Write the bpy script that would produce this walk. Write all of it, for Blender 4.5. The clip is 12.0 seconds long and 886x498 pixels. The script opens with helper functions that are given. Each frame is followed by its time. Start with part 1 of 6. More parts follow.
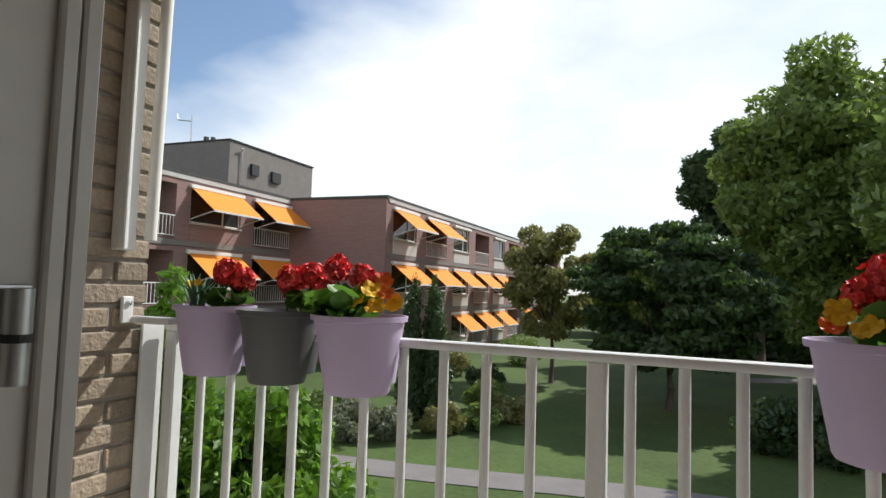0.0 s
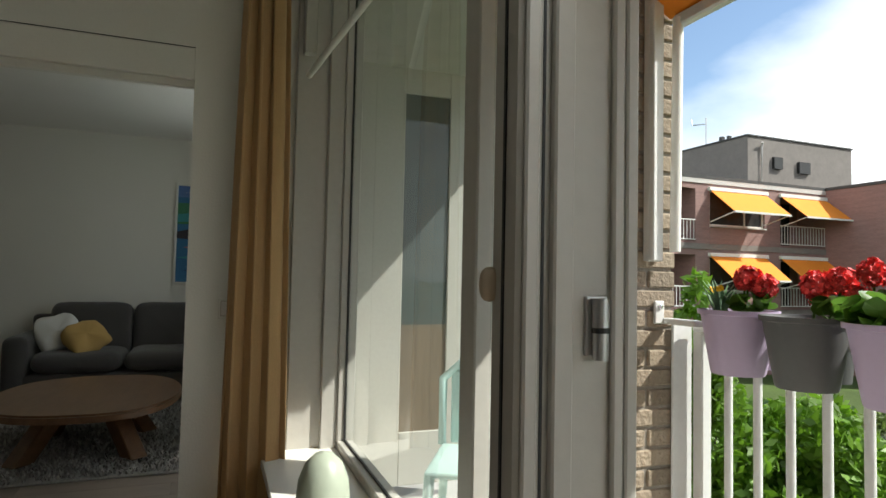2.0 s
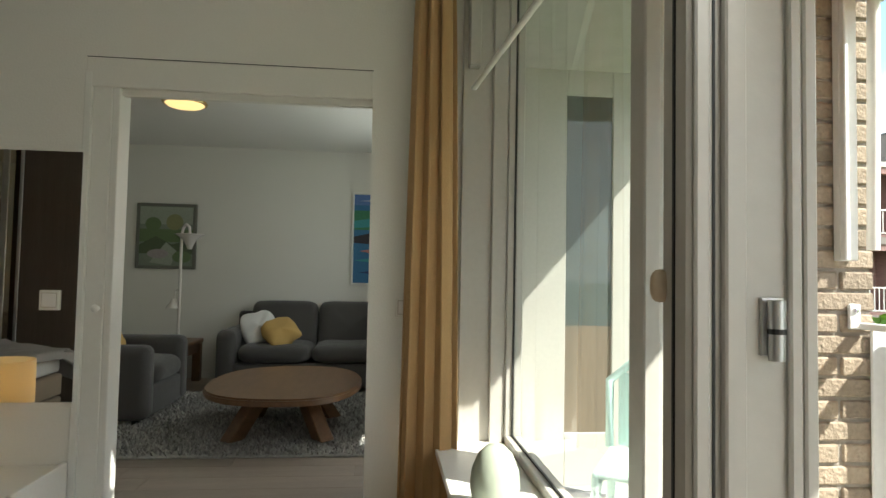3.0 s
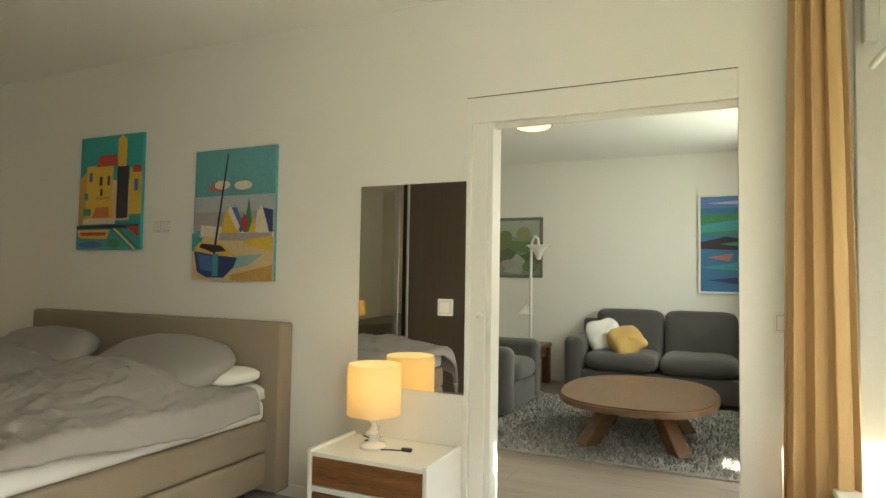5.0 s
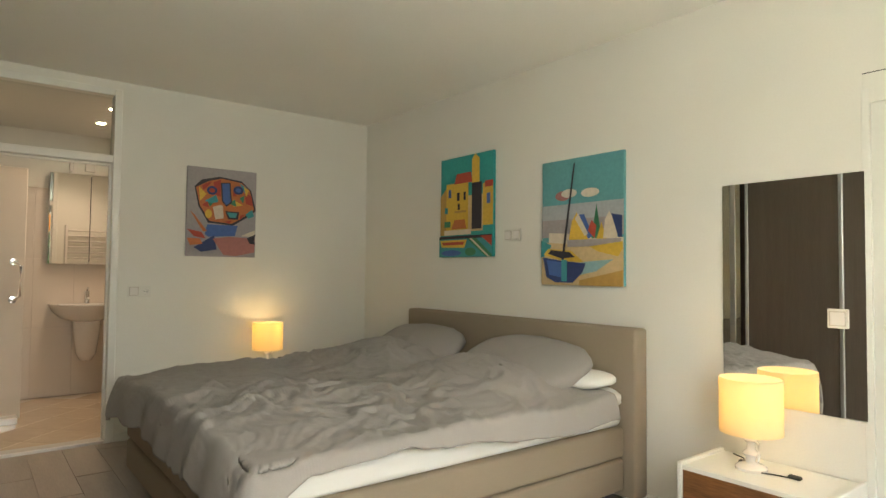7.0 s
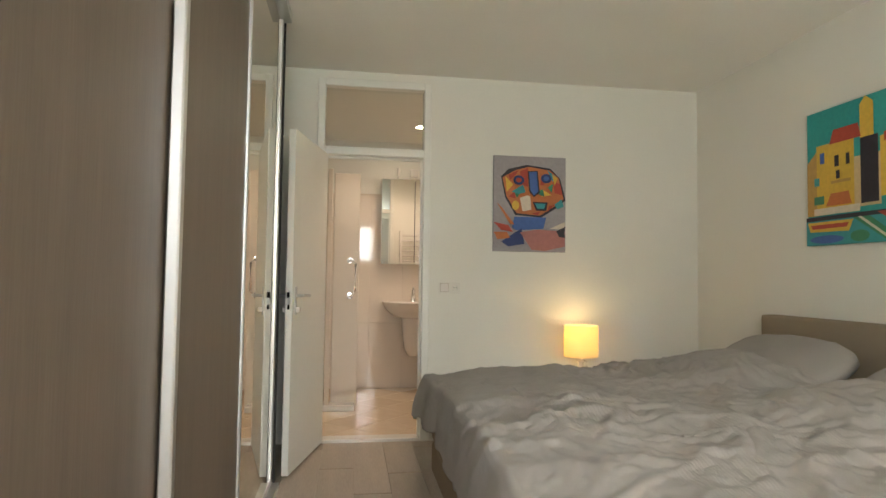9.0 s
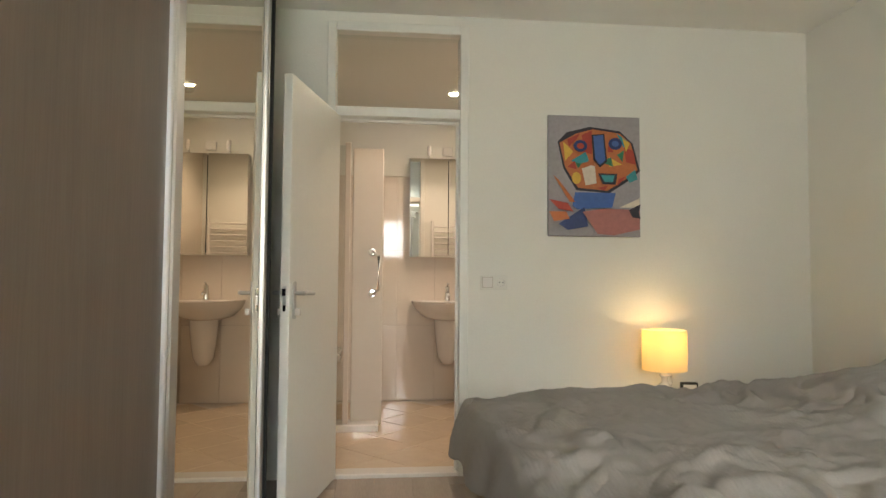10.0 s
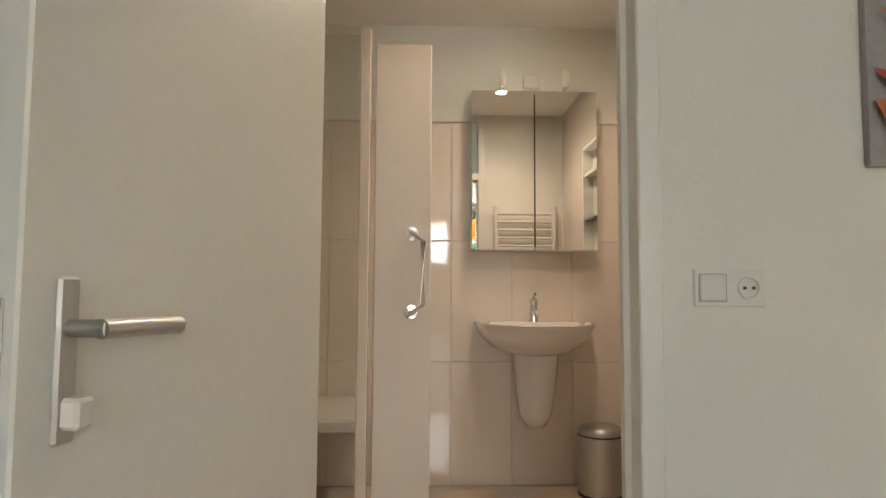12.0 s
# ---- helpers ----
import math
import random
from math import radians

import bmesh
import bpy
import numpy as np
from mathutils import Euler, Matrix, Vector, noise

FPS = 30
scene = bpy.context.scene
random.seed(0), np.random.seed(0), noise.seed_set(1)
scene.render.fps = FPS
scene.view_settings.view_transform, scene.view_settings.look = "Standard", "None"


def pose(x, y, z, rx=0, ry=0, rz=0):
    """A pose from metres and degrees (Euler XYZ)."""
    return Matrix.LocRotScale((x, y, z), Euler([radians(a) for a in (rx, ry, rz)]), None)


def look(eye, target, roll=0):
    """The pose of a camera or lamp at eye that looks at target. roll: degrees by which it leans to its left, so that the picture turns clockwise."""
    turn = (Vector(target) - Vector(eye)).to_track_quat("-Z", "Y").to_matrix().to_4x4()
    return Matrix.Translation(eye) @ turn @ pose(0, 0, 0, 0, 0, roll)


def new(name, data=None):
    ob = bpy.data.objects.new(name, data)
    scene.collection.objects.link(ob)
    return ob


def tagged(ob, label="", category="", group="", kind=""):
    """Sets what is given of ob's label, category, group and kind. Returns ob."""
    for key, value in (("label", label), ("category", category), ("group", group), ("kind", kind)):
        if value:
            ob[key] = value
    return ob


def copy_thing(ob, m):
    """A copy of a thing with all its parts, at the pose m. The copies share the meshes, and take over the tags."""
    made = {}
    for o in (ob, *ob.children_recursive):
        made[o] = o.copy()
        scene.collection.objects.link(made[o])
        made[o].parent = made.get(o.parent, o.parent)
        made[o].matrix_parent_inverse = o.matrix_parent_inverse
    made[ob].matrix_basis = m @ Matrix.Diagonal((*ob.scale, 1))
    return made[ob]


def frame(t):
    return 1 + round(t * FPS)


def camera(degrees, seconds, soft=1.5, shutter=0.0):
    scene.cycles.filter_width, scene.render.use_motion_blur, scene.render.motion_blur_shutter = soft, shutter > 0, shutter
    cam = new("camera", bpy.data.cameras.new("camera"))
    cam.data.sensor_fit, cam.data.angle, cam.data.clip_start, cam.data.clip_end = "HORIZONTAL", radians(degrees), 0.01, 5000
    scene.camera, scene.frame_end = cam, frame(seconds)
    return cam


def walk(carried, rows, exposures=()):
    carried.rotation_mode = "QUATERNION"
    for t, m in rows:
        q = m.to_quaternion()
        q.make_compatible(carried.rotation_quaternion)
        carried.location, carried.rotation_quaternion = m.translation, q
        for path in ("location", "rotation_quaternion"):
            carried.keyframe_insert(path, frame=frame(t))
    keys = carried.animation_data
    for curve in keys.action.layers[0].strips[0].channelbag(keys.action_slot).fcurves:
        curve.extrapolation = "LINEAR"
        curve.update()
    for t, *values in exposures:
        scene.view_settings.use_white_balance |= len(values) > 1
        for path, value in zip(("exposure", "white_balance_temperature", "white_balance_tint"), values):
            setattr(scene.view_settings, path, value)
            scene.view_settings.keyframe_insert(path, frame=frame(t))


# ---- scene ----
cam = camera(72.1, 12.0)
ROWS = [    # seconds, eye, target, roll
    (0, (-0.006, -0.001, 1.146), (-0.784, 1.837, 1.276), 1.8),
    (0.5, (0.006, -0.022, 1.149), (-1.099, 1.64, 1.271), 1.65),
    (1, (0.039, -0.06, 1.152), (-1.393, 1.331, 1.266), 1.6),
    (1.5, (0.084, -0.1, 1.153), (-1.621, 0.941, 1.258), 1.5),
    (2, (0.12, -0.12, 1.156), (-1.75, 0.583, 1.251), 1.2),
    (2.5, (0.152, -0.133, 1.156), (-1.794, 0.319, 1.248), 1.1),
    (3, (0.192, -0.158, 1.157), (-1.796, 0.039, 1.245), 1.1),
    (5, (0.259, -0.274, 1.18), (-1.556, -1.109, 1.268), 0.9),
    (5.5, (0.298, -0.318, 1.185), (-1.412, -1.352, 1.277), 0.8),
    (6, (0.345, -0.355, 1.183), (-1.23, -1.583, 1.279), 0.8),
    (6.5, (0.41, -0.4, 1.189), (-1.975, -2.809, 1.342), 0.8),
    (7, (0.448, -0.498, 1.205), (-1.635, -3.16, 1.333), 0.6),
    (7.5, (0.415, -0.588, 1.194), (-1.267, -3.517, 1.332), 0.6),
]
LATE = [    # seconds, x, y, z, tilt, roll, turn
    (9.5, 0.080, -1.458, 1.089, 92.69, -0.55, 174.16),
    (10.0, 0.067, -1.956, 1.074, 92.62, -0.39, 174.52),
    (10.5, 0.089, -2.479, 1.043, 92.75, -0.45, 175.83),
    (11.0, 0.107, -3.010, 1.031, 93.02, -0.50, 176.33),
    (11.5, 0.109, -3.539, 1.044, 93.37, -0.36, 177.06),
    (12.0, 0.105, -4.016, 1.040, 93.73, -0.33, 178.22),
]
EXPOSURES = [(0.0, 0.0, 6200, 8), (1.0, 0.0, 6250, 7), (1.5, 0.2, 6300, 6), (2.0, 0.5, 6400, 5), (2.5, 1.05, 6450, 4), (3.0, 1.45, 6500, 4), (5.0, 2.85, 7250, 1), (5.5, 3.0, 7250, 1), (6.5, 3.3, 7100, 3), (7.5, 3.45, 6700, 5), (9.5, 3.75, 6500, 6), (12.0, 3.55, 6250, 6)]
walk(cam, [(t, look(eye, target, roll)) for t, eye, target, roll in ROWS] + [(t, pose(x, y, z, tilt, roll, turn)) for t, x, y, z, tilt, roll, turn in LATE], EXPOSURES)

# ---- world and sun ----
SUN = Vector((0.45, 0.75, 0.86)).normalized()
world = bpy.data.worlds.new("world")
scene.world = world
world.use_nodes = True
wn, wl = world.node_tree.nodes, world.node_tree.links
sky = wn.new("ShaderNodeTexSky")
sky.sky_type, sky.sun_disc = "NISHITA", False
sky.sun_elevation, sky.sun_rotation = math.asin(SUN.z), math.atan2(SUN.x, SUN.y)
coord = wn.new("ShaderNodeTexCoord")
mapping = wn.new("ShaderNodeMapping")
mapping.inputs["Scale"].default_value = (1.0, 1.0, 2.2)
mapping.inputs["Location"].default_value = (0.35, 0.2, 0.1)
cloud = wn.new("ShaderNodeTexNoise")
cloud.inputs["Scale"].default_value, cloud.inputs["Detail"].default_value = 1.6, 7.0
ramp = wn.new("ShaderNodeValToRGB")
ramp.color_ramp.elements[0].position, ramp.color_ramp.elements[1].position = 0.36, 0.60
blend = wn.new("ShaderNodeMix")
blend.data_type = "RGBA"
blend.inputs[7].default_value = (7.6, 7.7, 7.8, 1)
wl.new(coord.outputs["Generated"], mapping.inputs["Vector"])
wl.new(mapping.outputs["Vector"], cloud.inputs["Vector"])
clear_part, span, less = wn.new("ShaderNodeVectorMath"), wn.new("ShaderNodeMapRange"), wn.new("ShaderNodeMath")
clear_part.operation, less.operation = "DOT_PRODUCT", "SUBTRACT"
clear_part.inputs[1].default_value = Vector((-0.62, 0.60, 0.50)).normalized()
span.inputs["From Min"].default_value, span.inputs["From Max"].default_value, span.inputs["To Min"].default_value, span.inputs["To Max"].default_value = 0.91, 0.99, -0.07, 0.24
wl.new(coord.outputs["Generated"], clear_part.inputs[0])
wl.new(clear_part.outputs["Value"], span.inputs["Value"])
wl.new(cloud.outputs["Fac"], less.inputs[0])
wl.new(span.outputs[0], less.inputs[1])
height, zenith, thin = wn.new("ShaderNodeSeparateXYZ"), wn.new("ShaderNodeMapRange"), wn.new("ShaderNodeMath")
thin.operation = "SUBTRACT"
zenith.inputs["From Min"].default_value, zenith.inputs["From Max"].default_value, zenith.inputs["To Max"].default_value = 0.56, 0.85, 0.28
wl.new(coord.outputs["Generated"], height.inputs[0])
wl.new(height.outputs["Z"], zenith.inputs["Value"])
wl.new(less.outputs[0], thin.inputs[0])
wl.new(zenith.outputs[0], thin.inputs[1])
wl.new(thin.outputs[0], ramp.inputs["Fac"])
wl.new(ramp.outputs["Color"], blend.inputs[0])
wl.new(sky.outputs["Color"], blend.inputs[6])
wl.new(blend.outputs[2], wn["Background"].inputs["Color"])
wn["Background"].inputs["Strength"].default_value = 0.14
sun = new("sun", bpy.data.lights.new("sun", "SUN"))
sun.data.energy, sun.data.angle, sun.data.color = 5.0, radians(0.5), (1.0, 0.95, 0.87)
sun.matrix_world = look(SUN * 50, (0, 0, 0))


def opening_light(name, x0, x1, y, z0, z1, watts):
    """The sky's light that enters through an opening of the facade."""
    lt = new(name, bpy.data.lights.new(name, "AREA"))
    lt.data.shape, lt.data.size, lt.data.size_y = "RECTANGLE", x1 - x0, z1 - z0
    lt.data.energy, lt.data.color = watts, (0.95, 0.98, 1.0)
    mid = Vector(((x0 + x1) / 2, y, (z0 + z1) / 2))
    lt.matrix_world = look(mid, mid + Vector((0, -1, 0)))


opening_light("door_sky_light", -0.30, 0.56, 0.28, 1.50, 2.22, 3.4)
opening_light("living_sky_light", -5.8, -4.0, 0.32, 1.0, 2.3, 4.0)


# ---- materials ----
def mat(name, color, rough=0.6, metal=0.0, grain=30.0, var=0.08, bump=0.05, stretch=(1, 1, 1), random_by=None, broad=1.5, coat=0.0, trans=0.0, sheen=0.0):
    """A surface with a fine grain and broad stains; random_by: how far each piece differs in brightness."""
    m = bpy.data.materials.new(name)
    m.use_nodes = True
    n, l = m.node_tree.nodes, m.node_tree.links
    p = n["Principled BSDF"]
    p.inputs["Roughness"].default_value, p.inputs["Metallic"].default_value = rough, metal
    p.inputs["Coat Weight"].default_value, p.inputs["Sheen Weight"].default_value = coat, sheen
    p.inputs["Transmission Weight"].default_value = trans
    tc, mp = n.new("ShaderNodeTexCoord"), n.new("ShaderNodeMapping")
    mp.inputs["Scale"].default_value = stretch
    l.new(tc.outputs["Object"], mp.inputs["Vector"])
    fine, wide = n.new("ShaderNodeTexNoise"), n.new("ShaderNodeTexNoise")
    fine.inputs["Scale"].default_value, fine.inputs["Detail"].default_value = grain, 4
    wide.inputs["Scale"].default_value, wide.inputs["Detail"].default_value = broad, 3
    l.new(mp.outputs["Vector"], fine.inputs["Vector"])
    l.new(mp.outputs["Vector"], wide.inputs["Vector"])
    add = n.new("ShaderNodeMath")
    add.operation = "ADD"
    l.new(fine.outputs["Fac"], add.inputs[0])
    l.new(wide.outputs["Fac"], add.inputs[1])
    rng = n.new("ShaderNodeMapRange")
    rng.inputs["From Min"].default_value, rng.inputs["From Max"].default_value = 0.6, 1.4
    rng.inputs["To Min"].default_value, rng.inputs["To Max"].default_value = 1 - var, 1 + var
    l.new(add.outputs[0], rng.inputs["Value"])
    last = rng.outputs[0]
    if random_by:
        info = n.new("ShaderNodeObjectInfo") if random_by > 0 else n.new("ShaderNodeNewGeometry")
        r2 = n.new("ShaderNodeMapRange")
        r2.inputs["To Min"].default_value, r2.inputs["To Max"].default_value = 1 - abs(random_by), 1 + abs(random_by)
        l.new(info.outputs["Random" if random_by > 0 else "Random Per Island"], r2.inputs["Value"])
        mul = n.new("ShaderNodeMath")
        mul.operation = "MULTIPLY"
        l.new(last, mul.inputs[0])
        l.new(r2.outputs[0], mul.inputs[1])
        last = mul.outputs[0]
    col = n.new("ShaderNodeVectorMath")
    col.operation = "SCALE"
    col.inputs[0].default_value = color
    l.new(last, col.inputs["Scale"])
    l.new(col.outputs["Vector"], p.inputs["Base Color"])
    if bump:
        b = n.new("ShaderNodeBump")
        b.inputs["Strength"].default_value, b.inputs["Distance"].default_value = bump, 0.01
        l.new(fine.outputs["Fac"], b.inputs["Height"])
        l.new(b.outputs["Normal"], p.inputs["Normal"])
    return m


def leafy(name, color, var=0.45):
    """Leaves: each its own shade, with light through them."""
    m = mat(name, color, 0.5, 0, 3, 0.15, 0, random_by=-var)
    n, l = m.node_tree.nodes, m.node_tree.links
    tr, mx = n.new("ShaderNodeBsdfTranslucent"), n.new("ShaderNodeMixShader")
    tr.inputs["Color"].default_value = (color[0] * 1.5, color[1] * 1.6, color[2], 1)
    mx.inputs[0].default_value = 0.35
    l.new(n["Principled BSDF"].outputs[0], mx.inputs[1])
    l.new(tr.outputs[0], mx.inputs[2])
    l.new(mx.outputs[0], n["Material Output"].inputs["Surface"])
    return m


def glow(name, color, strength):
    m = bpy.data.materials.new(name)
    m.use_nodes = True
    p = m.node_tree.nodes["Principled BSDF"]
    p.inputs["Base Color"].default_value = (*color, 1)
    p.inputs["Emission Color"].default_value = (*color, 1)
    p.inputs["Emission Strength"].default_value = strength
    return m


def clear(name, tint=(1, 1, 1), gloss=0.08):
    """A thin pane: light goes straight through, with some mirror gloss that grows at grazing angles."""
    m = bpy.data.materials.new(name)
    m.use_nodes = True
    n, l = m.node_tree.nodes, m.node_tree.links
    n.remove(n["Principled BSDF"])
    tr, gl, mx, fr = (n.new(k) for k in ("ShaderNodeBsdfTransparent", "ShaderNodeBsdfGlossy", "ShaderNodeMixShader", "ShaderNodeFresnel"))
    tr.inputs[0].default_value = (*tint, 1)
    gl.inputs["Roughness"].default_value = 0.01
    fr.inputs["IOR"].default_value = 1.5
    l.new(fr.outputs[0], mx.inputs[0])
    l.new(tr.outputs[0], mx.inputs[1])
    l.new(gl.outputs[0], mx.inputs[2])
    l.new(mx.outputs[0], n["Material Output"].inputs["Surface"])
    return m


M_WALL = mat("wall paint", (0.78, 0.76, 0.70), 0.85, 0, 120, 0.025, 0.12)
M_CEIL = mat("ceiling paint", (0.86, 0.84, 0.80), 0.9, 0, 90, 0.025, 0.15)
M_WHITE = mat("white lacquer", (0.78, 0.77, 0.72), 0.35, 0, 60, 0.03, 0.03)
M_FRAME = mat("grey white frame paint", (0.52, 0.50, 0.455), 0.4, 0, 50, 0.05, 0.05)
M_BRICK = mat("beige brick", (0.31, 0.25, 0.185), 0.9, 0, 70, 0.22, 0.6, random_by=0.22, broad=9)
M_MORTAR = mat("mortar", (0.30, 0.27, 0.23), 0.95, 0, 90, 0.15, 0.5)
M_ALU = mat("brushed aluminium", (0.58, 0.58, 0.58), 0.40, 1.0, 40, 0.06, 0.02, (1, 1, 0.05))
M_CHROME = mat("chrome", (0.82, 0.82, 0.82), 0.1, 1.0, 40, 0.02, 0)
M_RAIL = mat("painted rail", (0.70, 0.70, 0.68), 0.45, 0, 60, 0.06, 0.05)
M_DARKWOOD = mat("dark wardrobe board", (0.115, 0.088, 0.066), 0.5, 0, 14, 0.16, 0.05, (14, 14, 0.7))
M_BLACK = mat("black plastic", (0.02, 0.02, 0.02), 0.5, 0, 50, 0.1, 0.02)
M_MIRROR = mat("mirror", (0.88, 0.89, 0.88), 0.004, 1.0, 40, 0.0, 0)
M_WARDROBE_MIRROR = mat("bronze tinted mirror", (0.70, 0.66, 0.55), 0.004, 1.0, 40, 0.0, 0)
M_GLASS = clear("glass", (0.80, 0.83, 0.82))
M_PLANK = mat("grey oak laminate", (0.36, 0.30, 0.25), 0.42, 0, 22, 0.16, 0.04, (9, 0.7, 1), random_by=0.13)
M_TILE = mat("beige floor tile", (0.66, 0.53, 0.40), 0.10, 0, 14, 0.07, 0.02, random_by=0.06)
M_WTILE = mat("cream wall tile", (0.74, 0.66, 0.58), 0.045, 0, 20, 0.02, 0.01, random_by=0.02)
M_GROUT = mat("grout", (0.50, 0.44, 0.38), 0.9, 0, 60, 0.08, 0.1)
M_CERAMIC = mat("white ceramic", (0.80, 0.76, 0.72), 0.12, 0, 20, 0.01, 0, coat=0.4)
M_CURTAIN = mat("ochre curtain cloth", (0.50, 0.315, 0.14), 0.9, 0, 300, 0.08, 0.2, (1, 1, 0.3), sheen=0.2)
M_DUVET = mat("taupe grey bed linen", (0.34, 0.315, 0.30), 0.9, 0, 260, 0.07, 0.15)
dn, dl = M_DUVET.node_tree.nodes, M_DUVET.node_tree.links
ribs, patch, patch_edge, rib_bump, duvet_co = (dn.new(k) for k in ("ShaderNodeTexWave", "ShaderNodeTexNoise", "ShaderNodeMapRange", "ShaderNodeBump", "ShaderNodeTexCoord"))
ribs.bands_direction = "X"
ribs.inputs["Scale"].default_value, ribs.inputs["Distortion"].default_value, ribs.inputs["Detail"].default_value, ribs.inputs["Detail Scale"].default_value = 26.0, 3.0, 1.0, 0.3
patch.inputs["Scale"].default_value = 2.6
patch_edge.inputs["From Min"].default_value, patch_edge.inputs["From Max"].default_value, patch_edge.inputs["To Max"].default_value = 0.48, 0.60, 0.16
rib_bump.inputs["Distance"].default_value = 0.004
for tex in (ribs, patch):
    dl.new(duvet_co.outputs["Object"], tex.inputs["Vector"])
dl.new(patch.outputs["Fac"], patch_edge.inputs["Value"])
dl.new(patch_edge.outputs[0], rib_bump.inputs["Strength"])
dl.new(ribs.outputs["Fac"], rib_bump.inputs["Height"])
dl.new(dn["Bump"].outputs[0], rib_bump.inputs["Normal"])
dl.new(rib_bump.outputs[0], dn["Principled BSDF"].inputs["Normal"])
M_TAUPE = mat("taupe upholstery", (0.31, 0.25, 0.185), 0.92, 0, 350, 0.10, 0.3)
M_LINEN = mat("white linen", (0.80, 0.79, 0.76), 0.9, 0, 200, 0.03, 0.15)
M_SOFA = mat("charcoal grey upholstery", (0.078, 0.072, 0.068), 0.95, 0, 350, 0.14, 0.3, sheen=0.25)
M_YELLOW = mat("mustard cushion cloth", (0.58, 0.38, 0.13), 0.9, 0, 200, 0.10, 0.2)
M_OAK = mat("brown oak", (0.175, 0.092, 0.045), 0.36, 0, 12, 0.30, 0.08, (3, 14, 14))
M_RUG = mat("grey shaggy wool", (0.42, 0.41, 0.39), 1.0, 0, 60, 0.25, 0.3, random_by=-0.35)
M_PLANTER = mat("lilac planter plastic", (0.50, 0.40, 0.56), 0.5, 0, 80, 0.03, 0.05)
M_GREYPOT = mat("dark grey planter plastic", (0.10, 0.10, 0.10), 0.55, 0, 80, 0.06, 0.05)
M_SOIL = mat("dark soil", (0.05, 0.035, 0.025), 1, 0, 90, 0.4, 0.8)
M_RED = mat("red petals", (0.90, 0.085, 0.085), 0.6, 0, 60, 0.25, 0.1, random_by=-0.35)
M_PETALY = mat("yellow petals", (0.80, 0.48, 0.01), 0.6, 0, 60, 0.15, 0.1, random_by=-0.15)
M_PETALO = mat("orange petals", (0.75, 0.14, 0.01), 0.6, 0, 60, 0.2, 0.1, random_by=-0.2)
M_POTLEAF = leafy("planter leaves", (0.10, 0.20, 0.035))
M_ORANGE = mat("orange awning cloth", (0.80, 0.26, 0.02), 0.85, 0, 120, 0.06, 0.1)
M_PINKBRICK = mat("red brown brickwork far off", (0.265, 0.165, 0.15), 0.9, 0, 6, 0.18, 0.2, (1, 1, 6))
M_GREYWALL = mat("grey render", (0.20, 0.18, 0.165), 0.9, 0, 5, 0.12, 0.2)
M_CONC = mat("pale concrete band", (0.50, 0.48, 0.46), 0.85, 0, 8, 0.12, 0.1)
M_ROOF = mat("roof felt", (0.07, 0.07, 0.07), 0.95, 0, 5, 0.2, 0.2)
M_DARKGLASS = mat("dark window glass", (0.035, 0.035, 0.035), 0.05, 0, 3, 0.3, 0)
M_GRASS = mat("lawn grass", (0.060, 0.098, 0.015), 0.95, 0, 9, 0.38, 0.9, broad=0.35)
M_PATH = mat("asphalt path", (0.20, 0.18, 0.17), 0.95, 0, 25, 0.18, 0.4)
M_BARK = mat("bark", (0.10, 0.075, 0.055), 0.95, 0, 14, 0.35, 0.9, (4, 4, 0.6))
M_LEAF_BRIGHT = leafy("bright shrub leaves", (0.13, 0.24, 0.025))
M_LEAF_MID = leafy("mid green leaves", (0.165, 0.225, 0.058))
M_LEAF_DARK = leafy("dark green leaves", (0.05, 0.085, 0.028))
M_LEAF_OLIVE = leafy("olive leaves", (0.21, 0.20, 0.075))
M_LEAF_GREY = leafy("silvery leaves", (0.20, 0.21, 0.15))


# ---- building helpers ----
def box(*spans, bevel=0.0, seg=1):
    """A bmesh of boxes, each (x0, y0, z0, x1, y1, z1)."""
    bm = bmesh.new()
    for x0, y0, z0, x1, y1, z1 in spans:
        m = Matrix.Translation(((x0 + x1) / 2, (y0 + y1) / 2, (z0 + z1) / 2)) @ Matrix.Diagonal((abs(x1 - x0), abs(y1 - y0), abs(z1 - z0), 1))
        bmesh.ops.create_cube(bm, size=1, matrix=m)
    if bevel:
        bmesh.ops.bevel(bm, geom=list(bm.edges), offset=bevel, segments=seg, profile=0.5, affect="EDGES")
    return bm


def lathe(profile, n=28, bm=None, m=Matrix()):
    """Turns (radius, height) pairs round z."""
    bm = bm or bmesh.new()
    rings = []
    for r, z in profile:
        rings.append([bm.verts.new(m @ Vector((max(r, 1e-4) * math.cos(2 * math.pi * i / n), max(r, 1e-4) * math.sin(2 * math.pi * i / n), z))) for i in range(n)])
    for a, b in zip(rings, rings[1:]):
        for i in range(n):
            bm.faces.new((a[i], a[(i + 1) % n], b[(i + 1) % n], b[i]))
    return bm


